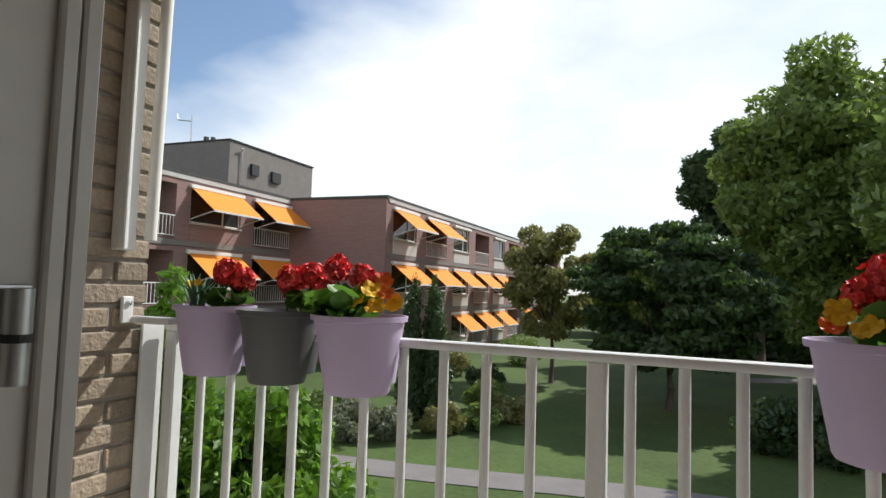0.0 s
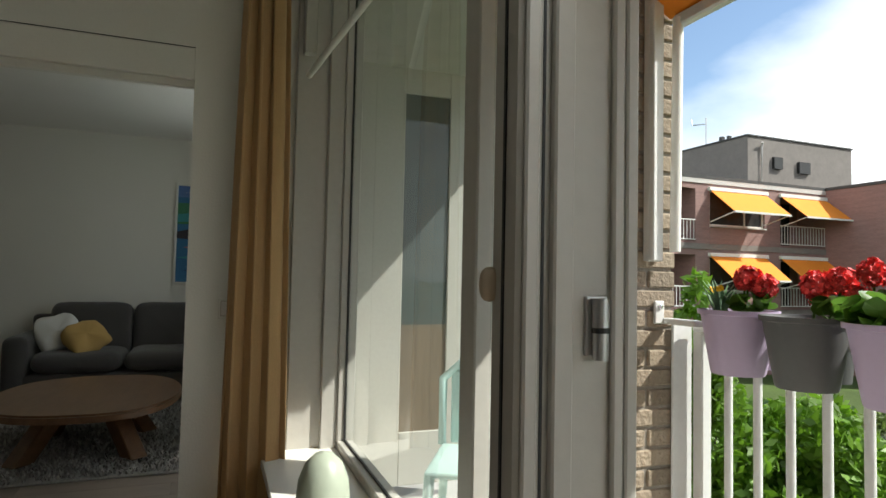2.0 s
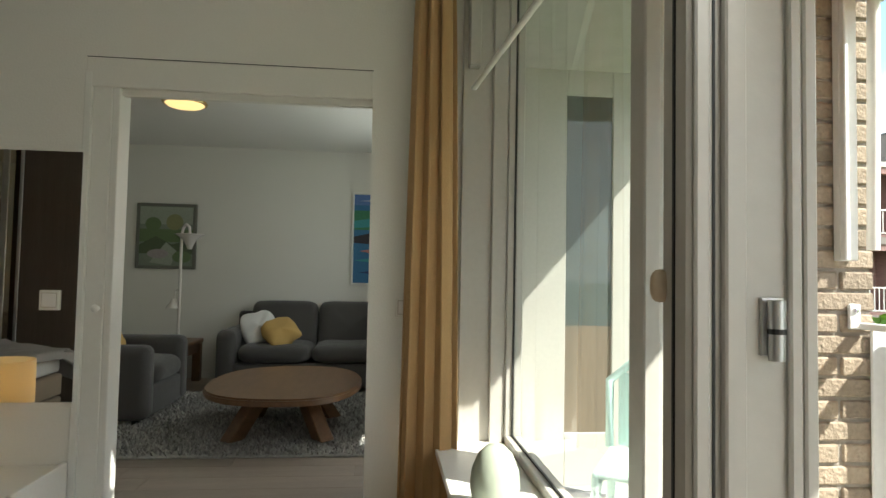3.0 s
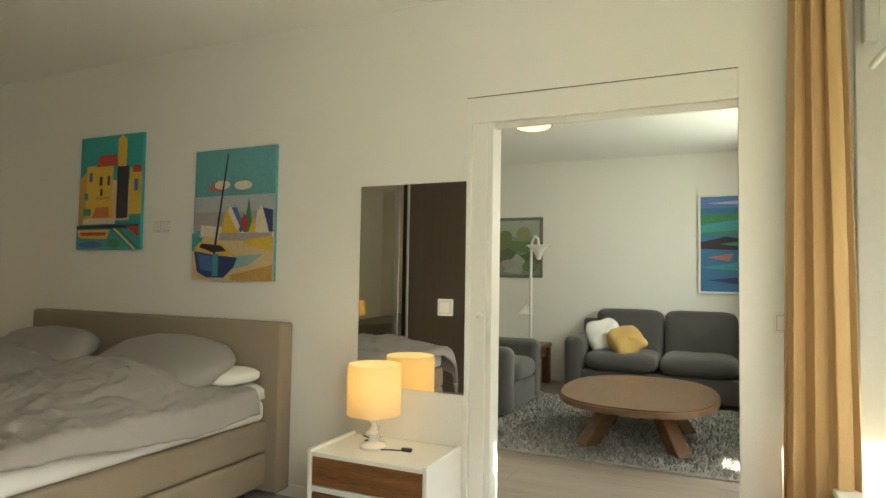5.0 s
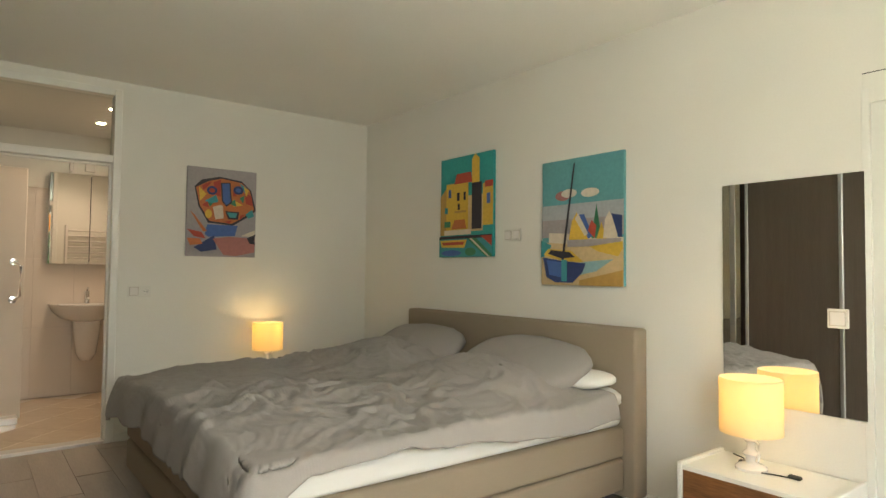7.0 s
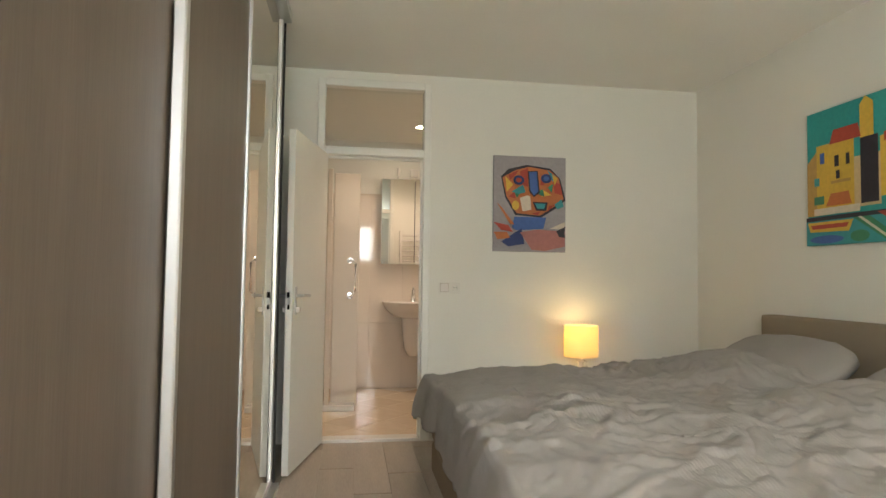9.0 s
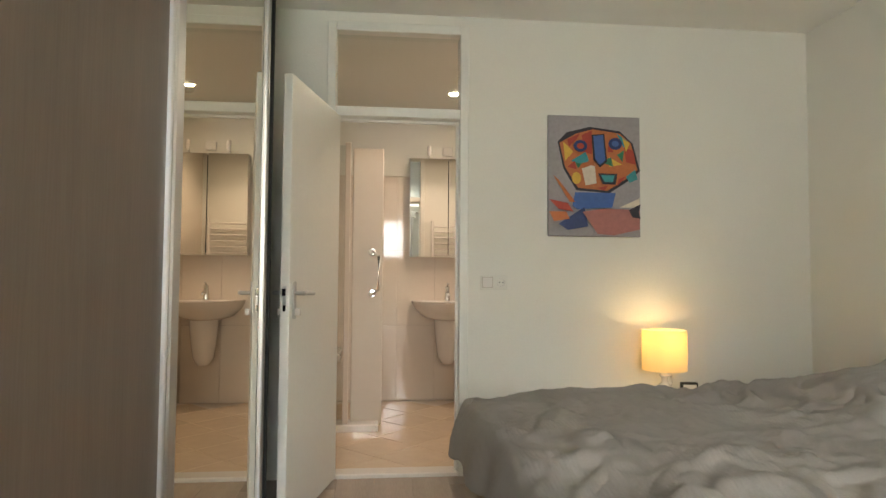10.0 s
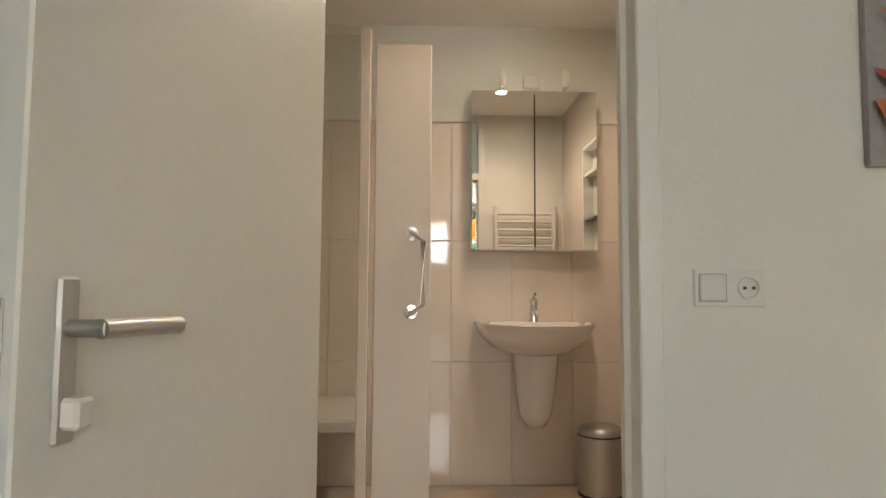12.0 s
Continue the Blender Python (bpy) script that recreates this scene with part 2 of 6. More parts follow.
def tube(points, r, n=10, bm=None, r_end=None):
    """A round bar along points, tapering to r_end."""
    bm = bm or bmesh.new()
    pts = [Vector(p) for p in points]
    rings = []
    for k, p in enumerate(pts):
        d = (pts[min(k + 1, len(pts) - 1)] - pts[max(k - 1, 0)]).normalized()
        q = d.to_track_quat("Z", "Y")
        rr = r if r_end is None else r + (r_end - r) * k / (len(pts) - 1)
        rings.append([bm.verts.new(p + q @ Vector((rr * math.cos(2 * math.pi * i / n), rr * math.sin(2 * math.pi * i / n), 0))) for i in range(n)])
    for a, b in zip(rings, rings[1:]):
        for i in range(n):
            bm.faces.new((a[i], a[(i + 1) % n], b[(i + 1) % n], b[i]))
    bm.faces.new(rings[0][::-1])
    bm.faces.new(rings[-1])
    return bm


def prism(pts, h, axis="z", base=0.0):
    """A flat outline pushed through h along axis."""
    bm = bmesh.new()
    def at(a, b, c):
        return {"z": (a, b, c), "y": (a, c, b), "x": (c, a, b)}[axis]
    lo = [bm.verts.new(at(a, b, base)) for a, b in pts]
    hi = [bm.verts.new(at(a, b, base + h)) for a, b in pts]
    bm.faces.new(lo[::-1])
    bm.faces.new(hi)
    for i in range(len(pts)):
        j = (i + 1) % len(pts)
        bm.faces.new((lo[i], lo[j], hi[j], hi[i]))
    bmesh.ops.recalc_face_normals(bm, faces=list(bm.faces))
    return bm


def cushion(w, d, h, power=3.2, n=20, wrinkle=0.0, seed=0.0, bm=None, m=Matrix()):
    """A padded block: a superellipsoid of full sizes w, d, h, with creases."""
    bm = bm or bmesh.new()
    grid = []
    for i in range(n // 2 + 1):
        v = -math.pi / 2 + math.pi * i / (n // 2)
        ring = []
        for j in range(n * 2):
            u = math.pi * j / n
            def sp(a):
                return math.copysign(abs(a) ** (2 / power), a)
            c = sp(math.cos(v))
            p = Vector((c * sp(math.cos(u)) * w / 2, c * sp(math.sin(u)) * d / 2, math.copysign(abs(math.sin(v)) ** 0.8, math.sin(v)) * h / 2))
            if wrinkle:
                p += Vector((0, 0, 1)) * wrinkle * noise.noise(Vector((p.x * 7 + seed, p.y * 7, p.z * 5))) + p.normalized() * wrinkle * 0.5 * noise.noise(p * 16 + Vector((seed, 0, 0)))
            ring.append(bm.verts.new(m @ p))
        grid.append(ring)
    for a, b in zip(grid, grid[1:]):
        k = len(a)
        for j in range(k):
            bm.faces.new((a[j], a[(j + 1) % k], b[(j + 1) % k], b[j]))
    return bm


def part(name, bm, material, parent=None, label="", smooth=None):
    """Links a bmesh as one mesh object under a thing or part."""
    me = bpy.data.meshes.new(name)
    bmesh.ops.recalc_face_normals(bm, faces=list(bm.faces))
    bm.to_mesh(me)
    bm.free()
    me.materials.append(material)
    if smooth:
        me.shade_smooth()
        if smooth < 180:
            me.set_sharp_from_angle(angle=radians(smooth))
    ob = new(name, me)
    ob.parent = parent
    if label:
        tagged(ob, label)
    return ob


def pane(name, a, b, parent, label, facing):
    """A thin glass pane standing between two corners, its face turned to facing; it lets daylight through."""
    bm = bmesh.new()
    vs = [bm.verts.new((x_, y_, z_)) for x_, y_, z_ in ((a[0], a[1], a[2]), (b[0], b[1], a[2]), (b[0], b[1], b[2]), (a[0], a[1], b[2]))]
    f = bm.faces.new(vs)
    f.normal_update()
    if f.normal.dot(Vector(facing)) < 0:
        f.normal_flip()
    me = bpy.data.meshes.new(name)
    bm.to_mesh(me)
    bm.free()
    me.materials.append(M_GLASS)
    ob = new(name, me)
    ob.parent = parent
    ob.visible_shadow = False
    return tagged(ob, label)


def thing(name, label, category, m=None, group="", kind=""):
    ob = new(name)
    ob.empty_display_size = 0.1
    if m is not None:
        ob.matrix_basis = m
    return tagged(ob, label, category, group, kind)


def structure(name, bm, material, label="", category="", smooth=None):
    ob = part(name, bm, material, None, "", smooth)
    return tagged(ob, label, category, "", "structure")


# ---- the flat: large structure ----
W, S, E, N, H = -2.40, -5.28, 1.15, 0.12, 2.53      # bedroom walls and ceiling
LW, LS, BS, BE, BW = -6.70, -3.40, -7.33, 1.25, -1.05  # living room far and south wall, bathroom walls
OUT = 0.44                                            # outer face of the facade
DX0, DX1 = -0.34, 0.34                                # bathroom door opening
SL0, SL1 = -1.25, -0.215                              # opening to the living room

structure("wall_west", box((W - 0.12, LS, -0.1, W, SL0 - 0.13, H), (W - 0.12, SL1, -0.1, W, OUT, H), (W - 0.12, SL0 - 0.13, 1.91, W, SL1, H), (W - 0.12, S - 0.1, -0.1, W, LS, H)), M_WALL, "cream white plastered bedroom wall with a wide opening", "wall")
structure("wall_south", box((W, S - 0.1, -0.1, DX0 - 0.05, S, H), (DX1 + 0.05, S - 0.1, -0.1, E, S, H), (DX0 - 0.05, S - 0.1, 2.47, DX1 + 0.05, S, H)), M_WALL, "cream white plastered wall with the bathroom door", "wall")
structure("wall_east", box((E, BS, -0.1, E + 0.1, OUT, H)), M_WALL, "plain cream white wall behind the wardrobe", "wall")
structure("wall_north", box((W - 0.12, N, -0.1, -0.62, OUT, 0.44), (W - 0.12, N, 2.42, E + 0.1, OUT, H + 0.3), (0.62, N, -0.1, E + 0.1, OUT, 2.42), (LW - 0.1, N, -0.1, -5.9, OUT, H + 0.3), (-5.9, N, -0.1, -3.9, OUT, 0.95), (-5.9, N, 2.42, -3.08, OUT, H + 0.3), (-3.08, N, -0.1, W - 0.12, OUT, H + 0.3)), M_WALL, "cream white facade wall with window and balcony door", "wall")
structure("wall_living_far", box((LW - 0.1, LS, -0.1, LW, N, H)), M_WALL, "warm white plastered living room wall", "wall")
structure("wall_living_south", box((LW - 0.1, LS - 0.1, -0.1, W - 0.12, LS, H)), M_WALL, "plain warm white living room wall", "wall")
structure("wall_bathroom_far", box((BW - 0.1, BS - 0.1, -0.1, E, BS, H)), mat("pale wall grout", (0.70, 0.62, 0.54), 0.9), "cream tiled bathroom wall", "wall")
structure("wall_bathroom_west", box((BW - 0.1, BS, -0.1, BW, S - 0.1, H)), M_WTILE, "cream glossy bathroom side wall", "wall")
structure("wall_bathroom_upper", box((BW, BS, 1.96, E, BS + 0.012, H)), M_WALL, "cream painted wall band above the tiles", "wall")
structure("ceiling", box((W - 0.12, S - 0.1, H, E + 0.1, OUT, H + 0.2)), M_CEIL, "smooth off-white bedroom ceiling", "ceiling")
structure("ceiling_living", box((LW - 0.1, LS - 0.1, H, W - 0.12, OUT, H + 0.2)), M_CEIL, "smooth off-white living room ceiling", "ceiling")
structure("ceiling_bathroom", box((BW - 0.1, BS - 0.1, H - 0.03, E + 0.1, S - 0.1, H + 0.2)), M_CEIL, "smooth off-white bathroom ceiling with downlights", "ceiling")
floor = structure("floor", box((LW - 0.1, S, -0.2, E + 0.1, OUT, -0.008)), M_GROUT, "grey oak laminate plank floor", "floor")
bath_floor = structure("floor_bathroom", box((BW, BS, -0.2, E, S, -0.008)), M_GROUT, "beige diagonal ceramic tile floor", "floor")
structure("trim_threshold", box((DX0, S - 0.1, -0.01, DX1, S + 0.01, 0.022), bevel=0.006), M_CERAMIC, "white stone threshold under the bathroom door", "threshold")
structure("baseboard", box((W, S, 0, W + 0.012, SL0 - 0.14, 0.06), (DX0 - 0.06, S, 0, W + 0.012, S + 0.012, 0.06)), M_WHITE, "low white skirting board", "skirting")
structure("baseboard_living", box((LW, LS, 0, LW + 0.012, N, 0.06)), M_WHITE, "low white living room skirting board", "skirting")
# roof slab over the flat and the neighbouring outer wall
structure("wall_outer", box((-3.08, OUT, -3.0, 6.0, OUT + 0.02, -0.15), (0.63, OUT, -0.15, 6.0, OUT + 0.06, 3.0)), M_PINKBRICK, "brown brick outer wall under and beside the balcony", "wall")


def frame_of(x0, x1, z0, z1, y0, y1, w):
    return [(x0, y0, z0, x0 + w, y1, z1), (x1 - w, y0, z0, x1, y1, z1), (x0 + w, y0, z0, x1 - w, y1, z0 + w), (x0 + w, y0, z1 - w, x1 - w, y1, z1)]


# bathroom door frame with a glazed transom
door_1 = thing("door_1", "open white bathroom door with steel lever handle and glazed transom", "door", kind="structure")
part("door_frame", box((DX0 - 0.05, S - 0.11, 0, DX0, S + 0.018, 2.47), (DX1, S - 0.11, 0, DX1 + 0.05, S + 0.018, 2.47), (DX0, S - 0.11, 1.945, DX1, S + 0.018, 2.0), (DX0, S - 0.11, 2.42, DX1, S + 0.018, 2.47), bevel=0.004), M_WHITE, door_1)
part("door_stop", box((DX0, S - 0.07, 0.02, DX0 + 0.014, S - 0.045, 1.945), (DX0 + 0.014, S - 0.07, 1.931, DX1, S - 0.045, 1.945)), M_WHITE, door_1)
pane("transom_pane", (DX0, S - 0.05, 2.0), (DX1, S - 0.05, 2.42), door_1, "clear glass transom pane", (0, 1, 0))
leaf = part("door_leaf", box((-0.04, 0, 0.012, 0, 0.70, 1.94), bevel=0.003), M_WHITE, door_1)
leaf.matrix_basis = pose(DX1 + 0.012, S + 0.02, 0, 0, 0, -12.5)


def lever(parent, side):
    """A steel back plate with a lever, on one face of the door leaf."""
    x = -0.04 if side < 0 else 0.0
    plate = part("back_plate", box((x, 0.635, 0.89, x + side * 0.008, 0.662, 1.05), bevel=0.003), M_ALU, parent, "brushed steel back plate")
    bm = tube([(x, 0.647, 1.0), (x + side * 0.05, 0.647, 1.0)], 0.009)
    tube([(x + side * 0.045, 0.652, 1.0), (x + side * 0.05, 0.61, 1.0), (x + side * 0.05, 0.54, 0.998)], 0.010, 10, bm)
    part("handle", bm, M_ALU, parent, "brushed steel lever handle", 40)
    part("turn_knob", box((x + side * 0.008, 0.635, 0.905, x + side * 0.03, 0.66, 0.935), bevel=0.004), M_CERAMIC, parent, "small white lock knob")


lever(leaf, -1)
lever(leaf, 1)
part("lock_plate", box((-0.027, 0.7, 0.93, -0.013, 0.7025, 1.03), bevel=0.001), M_ALU, leaf, "steel lock plate in the door edge")
part("latch", box((-0.028, 0.7025, 0.99, -0.012, 0.712, 1.02), (-0.026, 0.7025, 0.925, -0.014, 0.705, 0.95)), M_CHROME, leaf, "steel latch bolt")

# opening to the living room: casing, head board and a sliding door leaf in its pocket
door_2 = thing("door_2", "white sliding door slid back into its pocket, with small knob", "door", kind="structure")
part("sliding_leaf", box((W - 0.085, SL0 - 0.6, 0.01, W - 0.045, SL0 - 0.005, 1.93), bevel=0.004), M_WHITE, door_2)
part("knob", lathe([(0, 0.036), (0.012, 0.035), (0.016, 0.027), (0.012, 0.016), (0.007, 0.01), (0.009, 0)], 16, None, pose(W + 0.004, SL0 - 0.045, 1.0, 0, 90, 0)), M_WHITE, door_2, "small round white knob", 180)
part("casing", box((W - 0.03, SL0 - 0.135, 0, W + 0.004, SL0 - 0.105, 1.965), (W - 0.12, SL0 - 0.03, 0, W - 0.01, SL0, 1.93), (W - 0.02, SL0 - 0.105, 0, W - 0.008, SL0 - 0.03, 1.965), bevel=0.003), M_WHITE, door_2)
part("head_rail", box((W - 0.06, SL0, 1.88, W - 0.03, SL1, 1.91), (W - 0.02, SL0 - 0.13, 1.905, W + 0.003, SL1, 2.025), bevel=0.002), M_WALL, door_2)
part("shadow_gap", box((W, SL0 - 0.13, 2.027, W + 0.002, SL1, 2.030)), M_BLACK, door_2, "thin dark joint above the head board")

# bedroom window beside the balcony door
window_1 = thing("window_1", "large fixed window in a grey white painted frame", "window", kind="structure")
part("window_frame", box(*frame_of(W + 0.01, -0.62, 0.44, 2.42, 0.365, 0.435, 0.055), (-1.06, 0.365, 0.495, -0.985, 0.435, 2.365), bevel=0.004), M_FRAME, window_1)
part("glazing_bead", box(*frame_of(W + 0.065, -1.06, 0.495, 2.365, 0.393, 0.4, 0.006)), M_BLACK, window_1, "dark rubber glazing seal")
for x0, x1 in ((W + 0.065, -1.06), (-0.985, -0.675)):
    pane("pane", (x0, 0.399, 0.495), (x1, 0.399, 2.365), window_1, "clear window pane", (0, -1, 0))
part("reveal_board", box((W, 0.17, 0.46, W + 0.03, 0.365, 2.42), (W + 0.03, 0.30, 0.46, W + 0.055, 0.365, 2.42), bevel=0.004), M_FRAME, window_1)
part("window_sill", box((W, 0.07, 0.44, -0.63, 0.365, 0.466), bevel=0.004), M_WHITE, window_1, "white window sill in sunlight")
blind = thing("window_blind", "raised white roller blind bar on a slanting stay", "blind")
part("stay", tube([(W + 0.15, 0.20, 1.93), (-1.55, 0.335, 2.05), (-0.9, 0.34, 2.14)], 0.012, 8), M_WHITE, blind, "", 60)
part("roll_cover", box((W + 0.02, 0.19, 2.05, W + 0.08, 0.24, 2.42), bevel=0.005), M_FRAME, blind)

# balcony door frame: deep post with rebates, strike plate and lock
door_3 = thing("door_3", "grey white balcony door frame with rebates and seals", "door frame", kind="structure")
post = part("jamb", box((-0.386, 0.108, 0, -0.335, 0.230, 2.3), (-0.56, 0.20, 0, -0.386, 0.237, 2.42), bevel=0.004), M_FRAME, door_3)
post.matrix_basis = pose(-0.445, 0.26, 0) @ Matrix.Diagonal((1.25, 1.25, 1, 1)) @ pose(0.331, -0.174, 0)
part("jamb_ridge", box((-0.335, 0.112, 0, -0.329, 0.126, 2.3), (-0.335, 0.138, 0, -0.325, 0.158, 2.3), (-0.335, 0.200, 0, -0.328, 0.212, 2.3), (-0.335, 0.216, 0, -0.331, 0.229, 2.3), bevel=0.002), M_FRAME, post)
part("seal", box((-0.3349, 0.1305, 0, -0.3338, 0.133, 2.3), (-0.362, 0.1065, 0, -0.358, 0.1085, 2.3)), M_BLACK, post, "black rubber seal strip")
part("head", box((-0.56, 0.12, 2.30, 0.62, 0.26, 2.42), bevel=0.004), M_FRAME, door_3)
part("jamb", box((0.57, 0.10, 0, 0.62, 0.43, 2.30), bevel=0.004), M_FRAME, door_3)
part("threshold", box((-0.38, 0.10, -0.008, 0.57, 0.46, 0.03), bevel=0.006), M_FRAME, door_3)
part("lock_strike", box((-0.335, 0.174, 1.075, -0.331, 0.196, 1.14), bevel=0.001), M_ALU, post, "aluminium strike plate")
part("strike_barrel", lathe([(0, 0.032), (0.0075, 0.031), (0.0075, 0), (0, 0)], 16, None, pose(-0.3255, 0.185, 1.106)), M_ALU, post, "aluminium strike barrel", 40)
part("strike_ring", lathe([(0.0078, 0.006), (0.0078, 0)], 16, None, pose(-0.3255, 0.185, 1.10)), M_BLACK, post)
part("strike_barrel", lathe([(0.007, 0.029), (0.007, 0), (0, 0)], 16, None, pose(-0.3255, 0.185, 1.071)), M_ALU, post, "aluminium strike barrel", 40)
part("window_grip", cushion(0.012, 0.020, 0.040, 2.4, 16, 0, 0, None, pose(-0.380, 0.104, 1.15)), mat("cream plastic", (0.42, 0.33, 0.23), 0.45), post, "cream plastic grip", 180)

# living room balcony door, standing open on the balcony
door_4 = thing("door_4", "white balcony door standing open with glass above a brown panel", "door", pose(-3.04, 0.47, 0), kind="structure")
part("door_leaf", box((-0.02, 0, 0.05, 0.02, 0.36, 2.3), (-0.02, 0.62, 0.05, 0.02, 0.74, 2.3), (-0.02, 0.36, 0.05, 0.02, 0.62, 0.33), (-0.02, 0.36, 2.16, 0.02, 0.62, 2.3), bevel=0.004), M_FRAME, door_4)
part("panel", box((-0.006, 0.36, 0.33, 0.006, 0.62, 0.90)), mat("brown door panel", (0.20, 0.16, 0.12), 0.35, 0, 8, 0.25, 0.05, (1, 18, 1)), door_4, "brown ribbed lower panel")
part("pane", box((-0.006, 0.36, 0.90, 0.006, 0.62, 2.16)), mat("pale reflecting door glass", (0.10, 0.12, 0.12), 0.03, 0, 3, 0.2, 0), door_4, "reflecting glass pane")
part("hinge", box((0.02, 0.03, 1.08, 0.035, 0.10, 1.15), bevel=0.002), M_WHITE, door_4)

# living room window (its light reaches the sofa) and its frame
window_2 = thing("window_2", "wide living room window in white frame", "window", kind="structure")
part("window_frame", box(*frame_of(-5.9, -3.9, 0.95, 2.42, 0.3, 0.36, 0.06)), M_FRAME, window_2)
pane("pane", (-5.84, 0.34, 1.01), (-3.96, 0.34, 2.36), window_2, "clear window pane", (0, -1, 0))

# ---- balcony ----
structure("balcony_floor", box((-6.9, OUT, -0.2, 3.2, 1.36, -0.03)), M_CONC, "grey concrete balcony slab", "balcony floor")
PX, PY0, PY1 = -1.40, 0.91, 1.225
pier = structure("wall_pier", box((PX - 0.21, PY0 + 0.008, -3, PX - 0.008, PY1 - 0.008, 3.0)), M_MORTAR, "beige brick pier at the balcony edge", "brick pier")
railing = thing("balcony_railing", "light grey painted steel balcony railing with round bars", "railing", pose(0, 1.28, 0))
part("top_rail", box((PX + 0.035, -0.022, 1.008, 3.1, 0.022, 1.028), bevel=0.006, seg=2), M_RAIL, railing, "", 40)
part("bottom_rail", box((PX + 0.035, -0.015, 0.07, 3.1, 0.015, 0.09), bevel=0.004), M_RAIL, railing)
for px in (PX + 0.055, -0.197, 1.0, 2.2):
    part("post", box((px - 0.02, -0.02, -0.03, px + 0.02, 0.02, 1.01), bevel=0.005), M_RAIL, railing)
k = 0
x = PX + 0.055
while x < 3.0:
    x += 0.101
    k += 1
    if min(abs(x - q) for q in (-0.197, 1.0, 2.2)) < 0.04:
        continue
    part("bar", tube([(x, 0, 0.08), (x, 0, 1.01)], 0.0115, 10), M_RAIL, railing, "", 60)
bracket = part("wall_bracket", box((PX + 0.001, -0.11, 1.03, PX + 0.14, -0.075, 1.048), (PX + 0.001, -0.14, 1.03, PX + 0.012, -0.105, 1.10), bevel=0.003), M_RAIL, railing, "steel bracket screwed to the bricks")
part("bolt", lathe([(0, 0.006), (0.008, 0.005), (0.008, 0)], 10, None, pose(PX + 0.012, -0.122, 1.083, 0, 90, 0)), M_CHROME, bracket)
part("end_plate", box((PX + 0.004, -0.075, -0.03, PX + 0.014, 0.0, 1.03), bevel=0.003), M_RAIL, railing)

# the flat's own awning with its guide on the pier
awning = thing("awning", "orange cloth awning with white guide and front bar", "awning", pose(0, 0, 0))
def slope(x0, x1, a, b, th):
    bm = bmesh.new()
    v = [bm.verts.new((x, y, z + dz)) for x in (x0, x1) for (y, z) in (a, b) for dz in (0, th)]
    for f in ((0, 1, 3, 2), (4, 6, 7, 5), (0, 4, 5, 1), (2, 3, 7, 6), (0, 2, 6, 4), (1, 5, 7, 3)):
        bm.faces.new([v[i] for i in f])
    return bm
part("cloth", slope(-1.395, 2.2, (0.55, 2.33), (1.20, 1.985), 0.004), M_ORANGE, awning, "orange cloth")
part("front_bar", box((-1.37, 1.185, 1.945, 2.25, 1.22, 1.985), bevel=0.006), M_RAIL, awning)
part("cassette", box((-1.38, 0.445, 2.28, 2.25, 0.58, 2.66), bevel=0.015, seg=2), M_RAIL, awning)
part("guide", box((PX + 0.002, 1.10, 1.22, PX + 0.03, 1.155, 2.6), (PX + 0.03, 1.10, 1.22, PX + 0.05, 1.112, 2.6), bevel=0.003), M_RAIL, awning, "white painted steel guide on the bricks")
part("arm", tube([(PX + 0.045, 1.185, 1.25), (PX + 0.05, 1.19, 1.97)], 0.016, 8), M_WHITE, awning, "white awning arm", 60)

# slab added to keep sun off window and living room; its depth is made up
structure("ceiling_balcony", box((-6.9, OUT, 2.46, PX, 1.85, 2.62)), M_CONC, "pale concrete soffit added over the balcony as a sun block", "balcony soffit")

chair = thing("garden_chair", "mint white plastic garden chair on the balcony", "chair", pose(-2.25, 0.98, -0.03, 0, 0, 60))
M_MINT = mat("mint plastic", (0.55, 0.72, 0.68), 0.4)
part("seat", box((-0.22, -0.22, 0.40, 0.22, 0.22, 0.425), bevel=0.01, seg=2), M_MINT, chair)
for i in range(5):
    part("back_slat", box((-0.18 + i * 0.076, 0.21, 0.43, -0.124 + i * 0.076, 0.23, 0.80 - 0.02 * abs(i - 2)), bevel=0.006), M_MINT, chair)
part("back_top", tube([(-0.22, 0.22, 0.42), (-0.22, 0.22, 0.72), (-0.12, 0.225, 0.81), (0.12, 0.225, 0.81), (0.22, 0.22, 0.72), (0.22, 0.22, 0.42)], 0.02, 8), M_MINT, chair, "", 60)
for sx in (-0.2, 0.2):
    for sy in (-0.2, 0.2):
        part("leg", tube([(sx, sy, 0.41), (sx * 1.12, sy * 1.12, 0)], 0.022, 8, None, 0.016), M_MINT, chair, "", 60)

# ---- wardrobe ----
wardrobe = thing("wardrobe", "tall dark brown sliding door wardrobe with aluminium edges and a mirror", "wardrobe")
XF = 0.50
part("body", box((XF + 0.10, -4.42, 0, E - 0.005, -1.62, 2.48)), M_DARKWOOD, wardrobe)
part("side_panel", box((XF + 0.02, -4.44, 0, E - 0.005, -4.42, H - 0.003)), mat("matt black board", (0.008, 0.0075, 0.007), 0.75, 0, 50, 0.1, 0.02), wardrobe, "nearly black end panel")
part("top_rail", box((XF - 0.01, -4.42, H - 0.05, XF + 0.10, -1.62, H - 0.004)), M_ALU, wardrobe, "aluminium top track")
part("bottom_rail", box((XF - 0.005, -4.42, 0, XF + 0.09, -1.62, 0.03)), M_ALU, wardrobe, "aluminium bottom track")
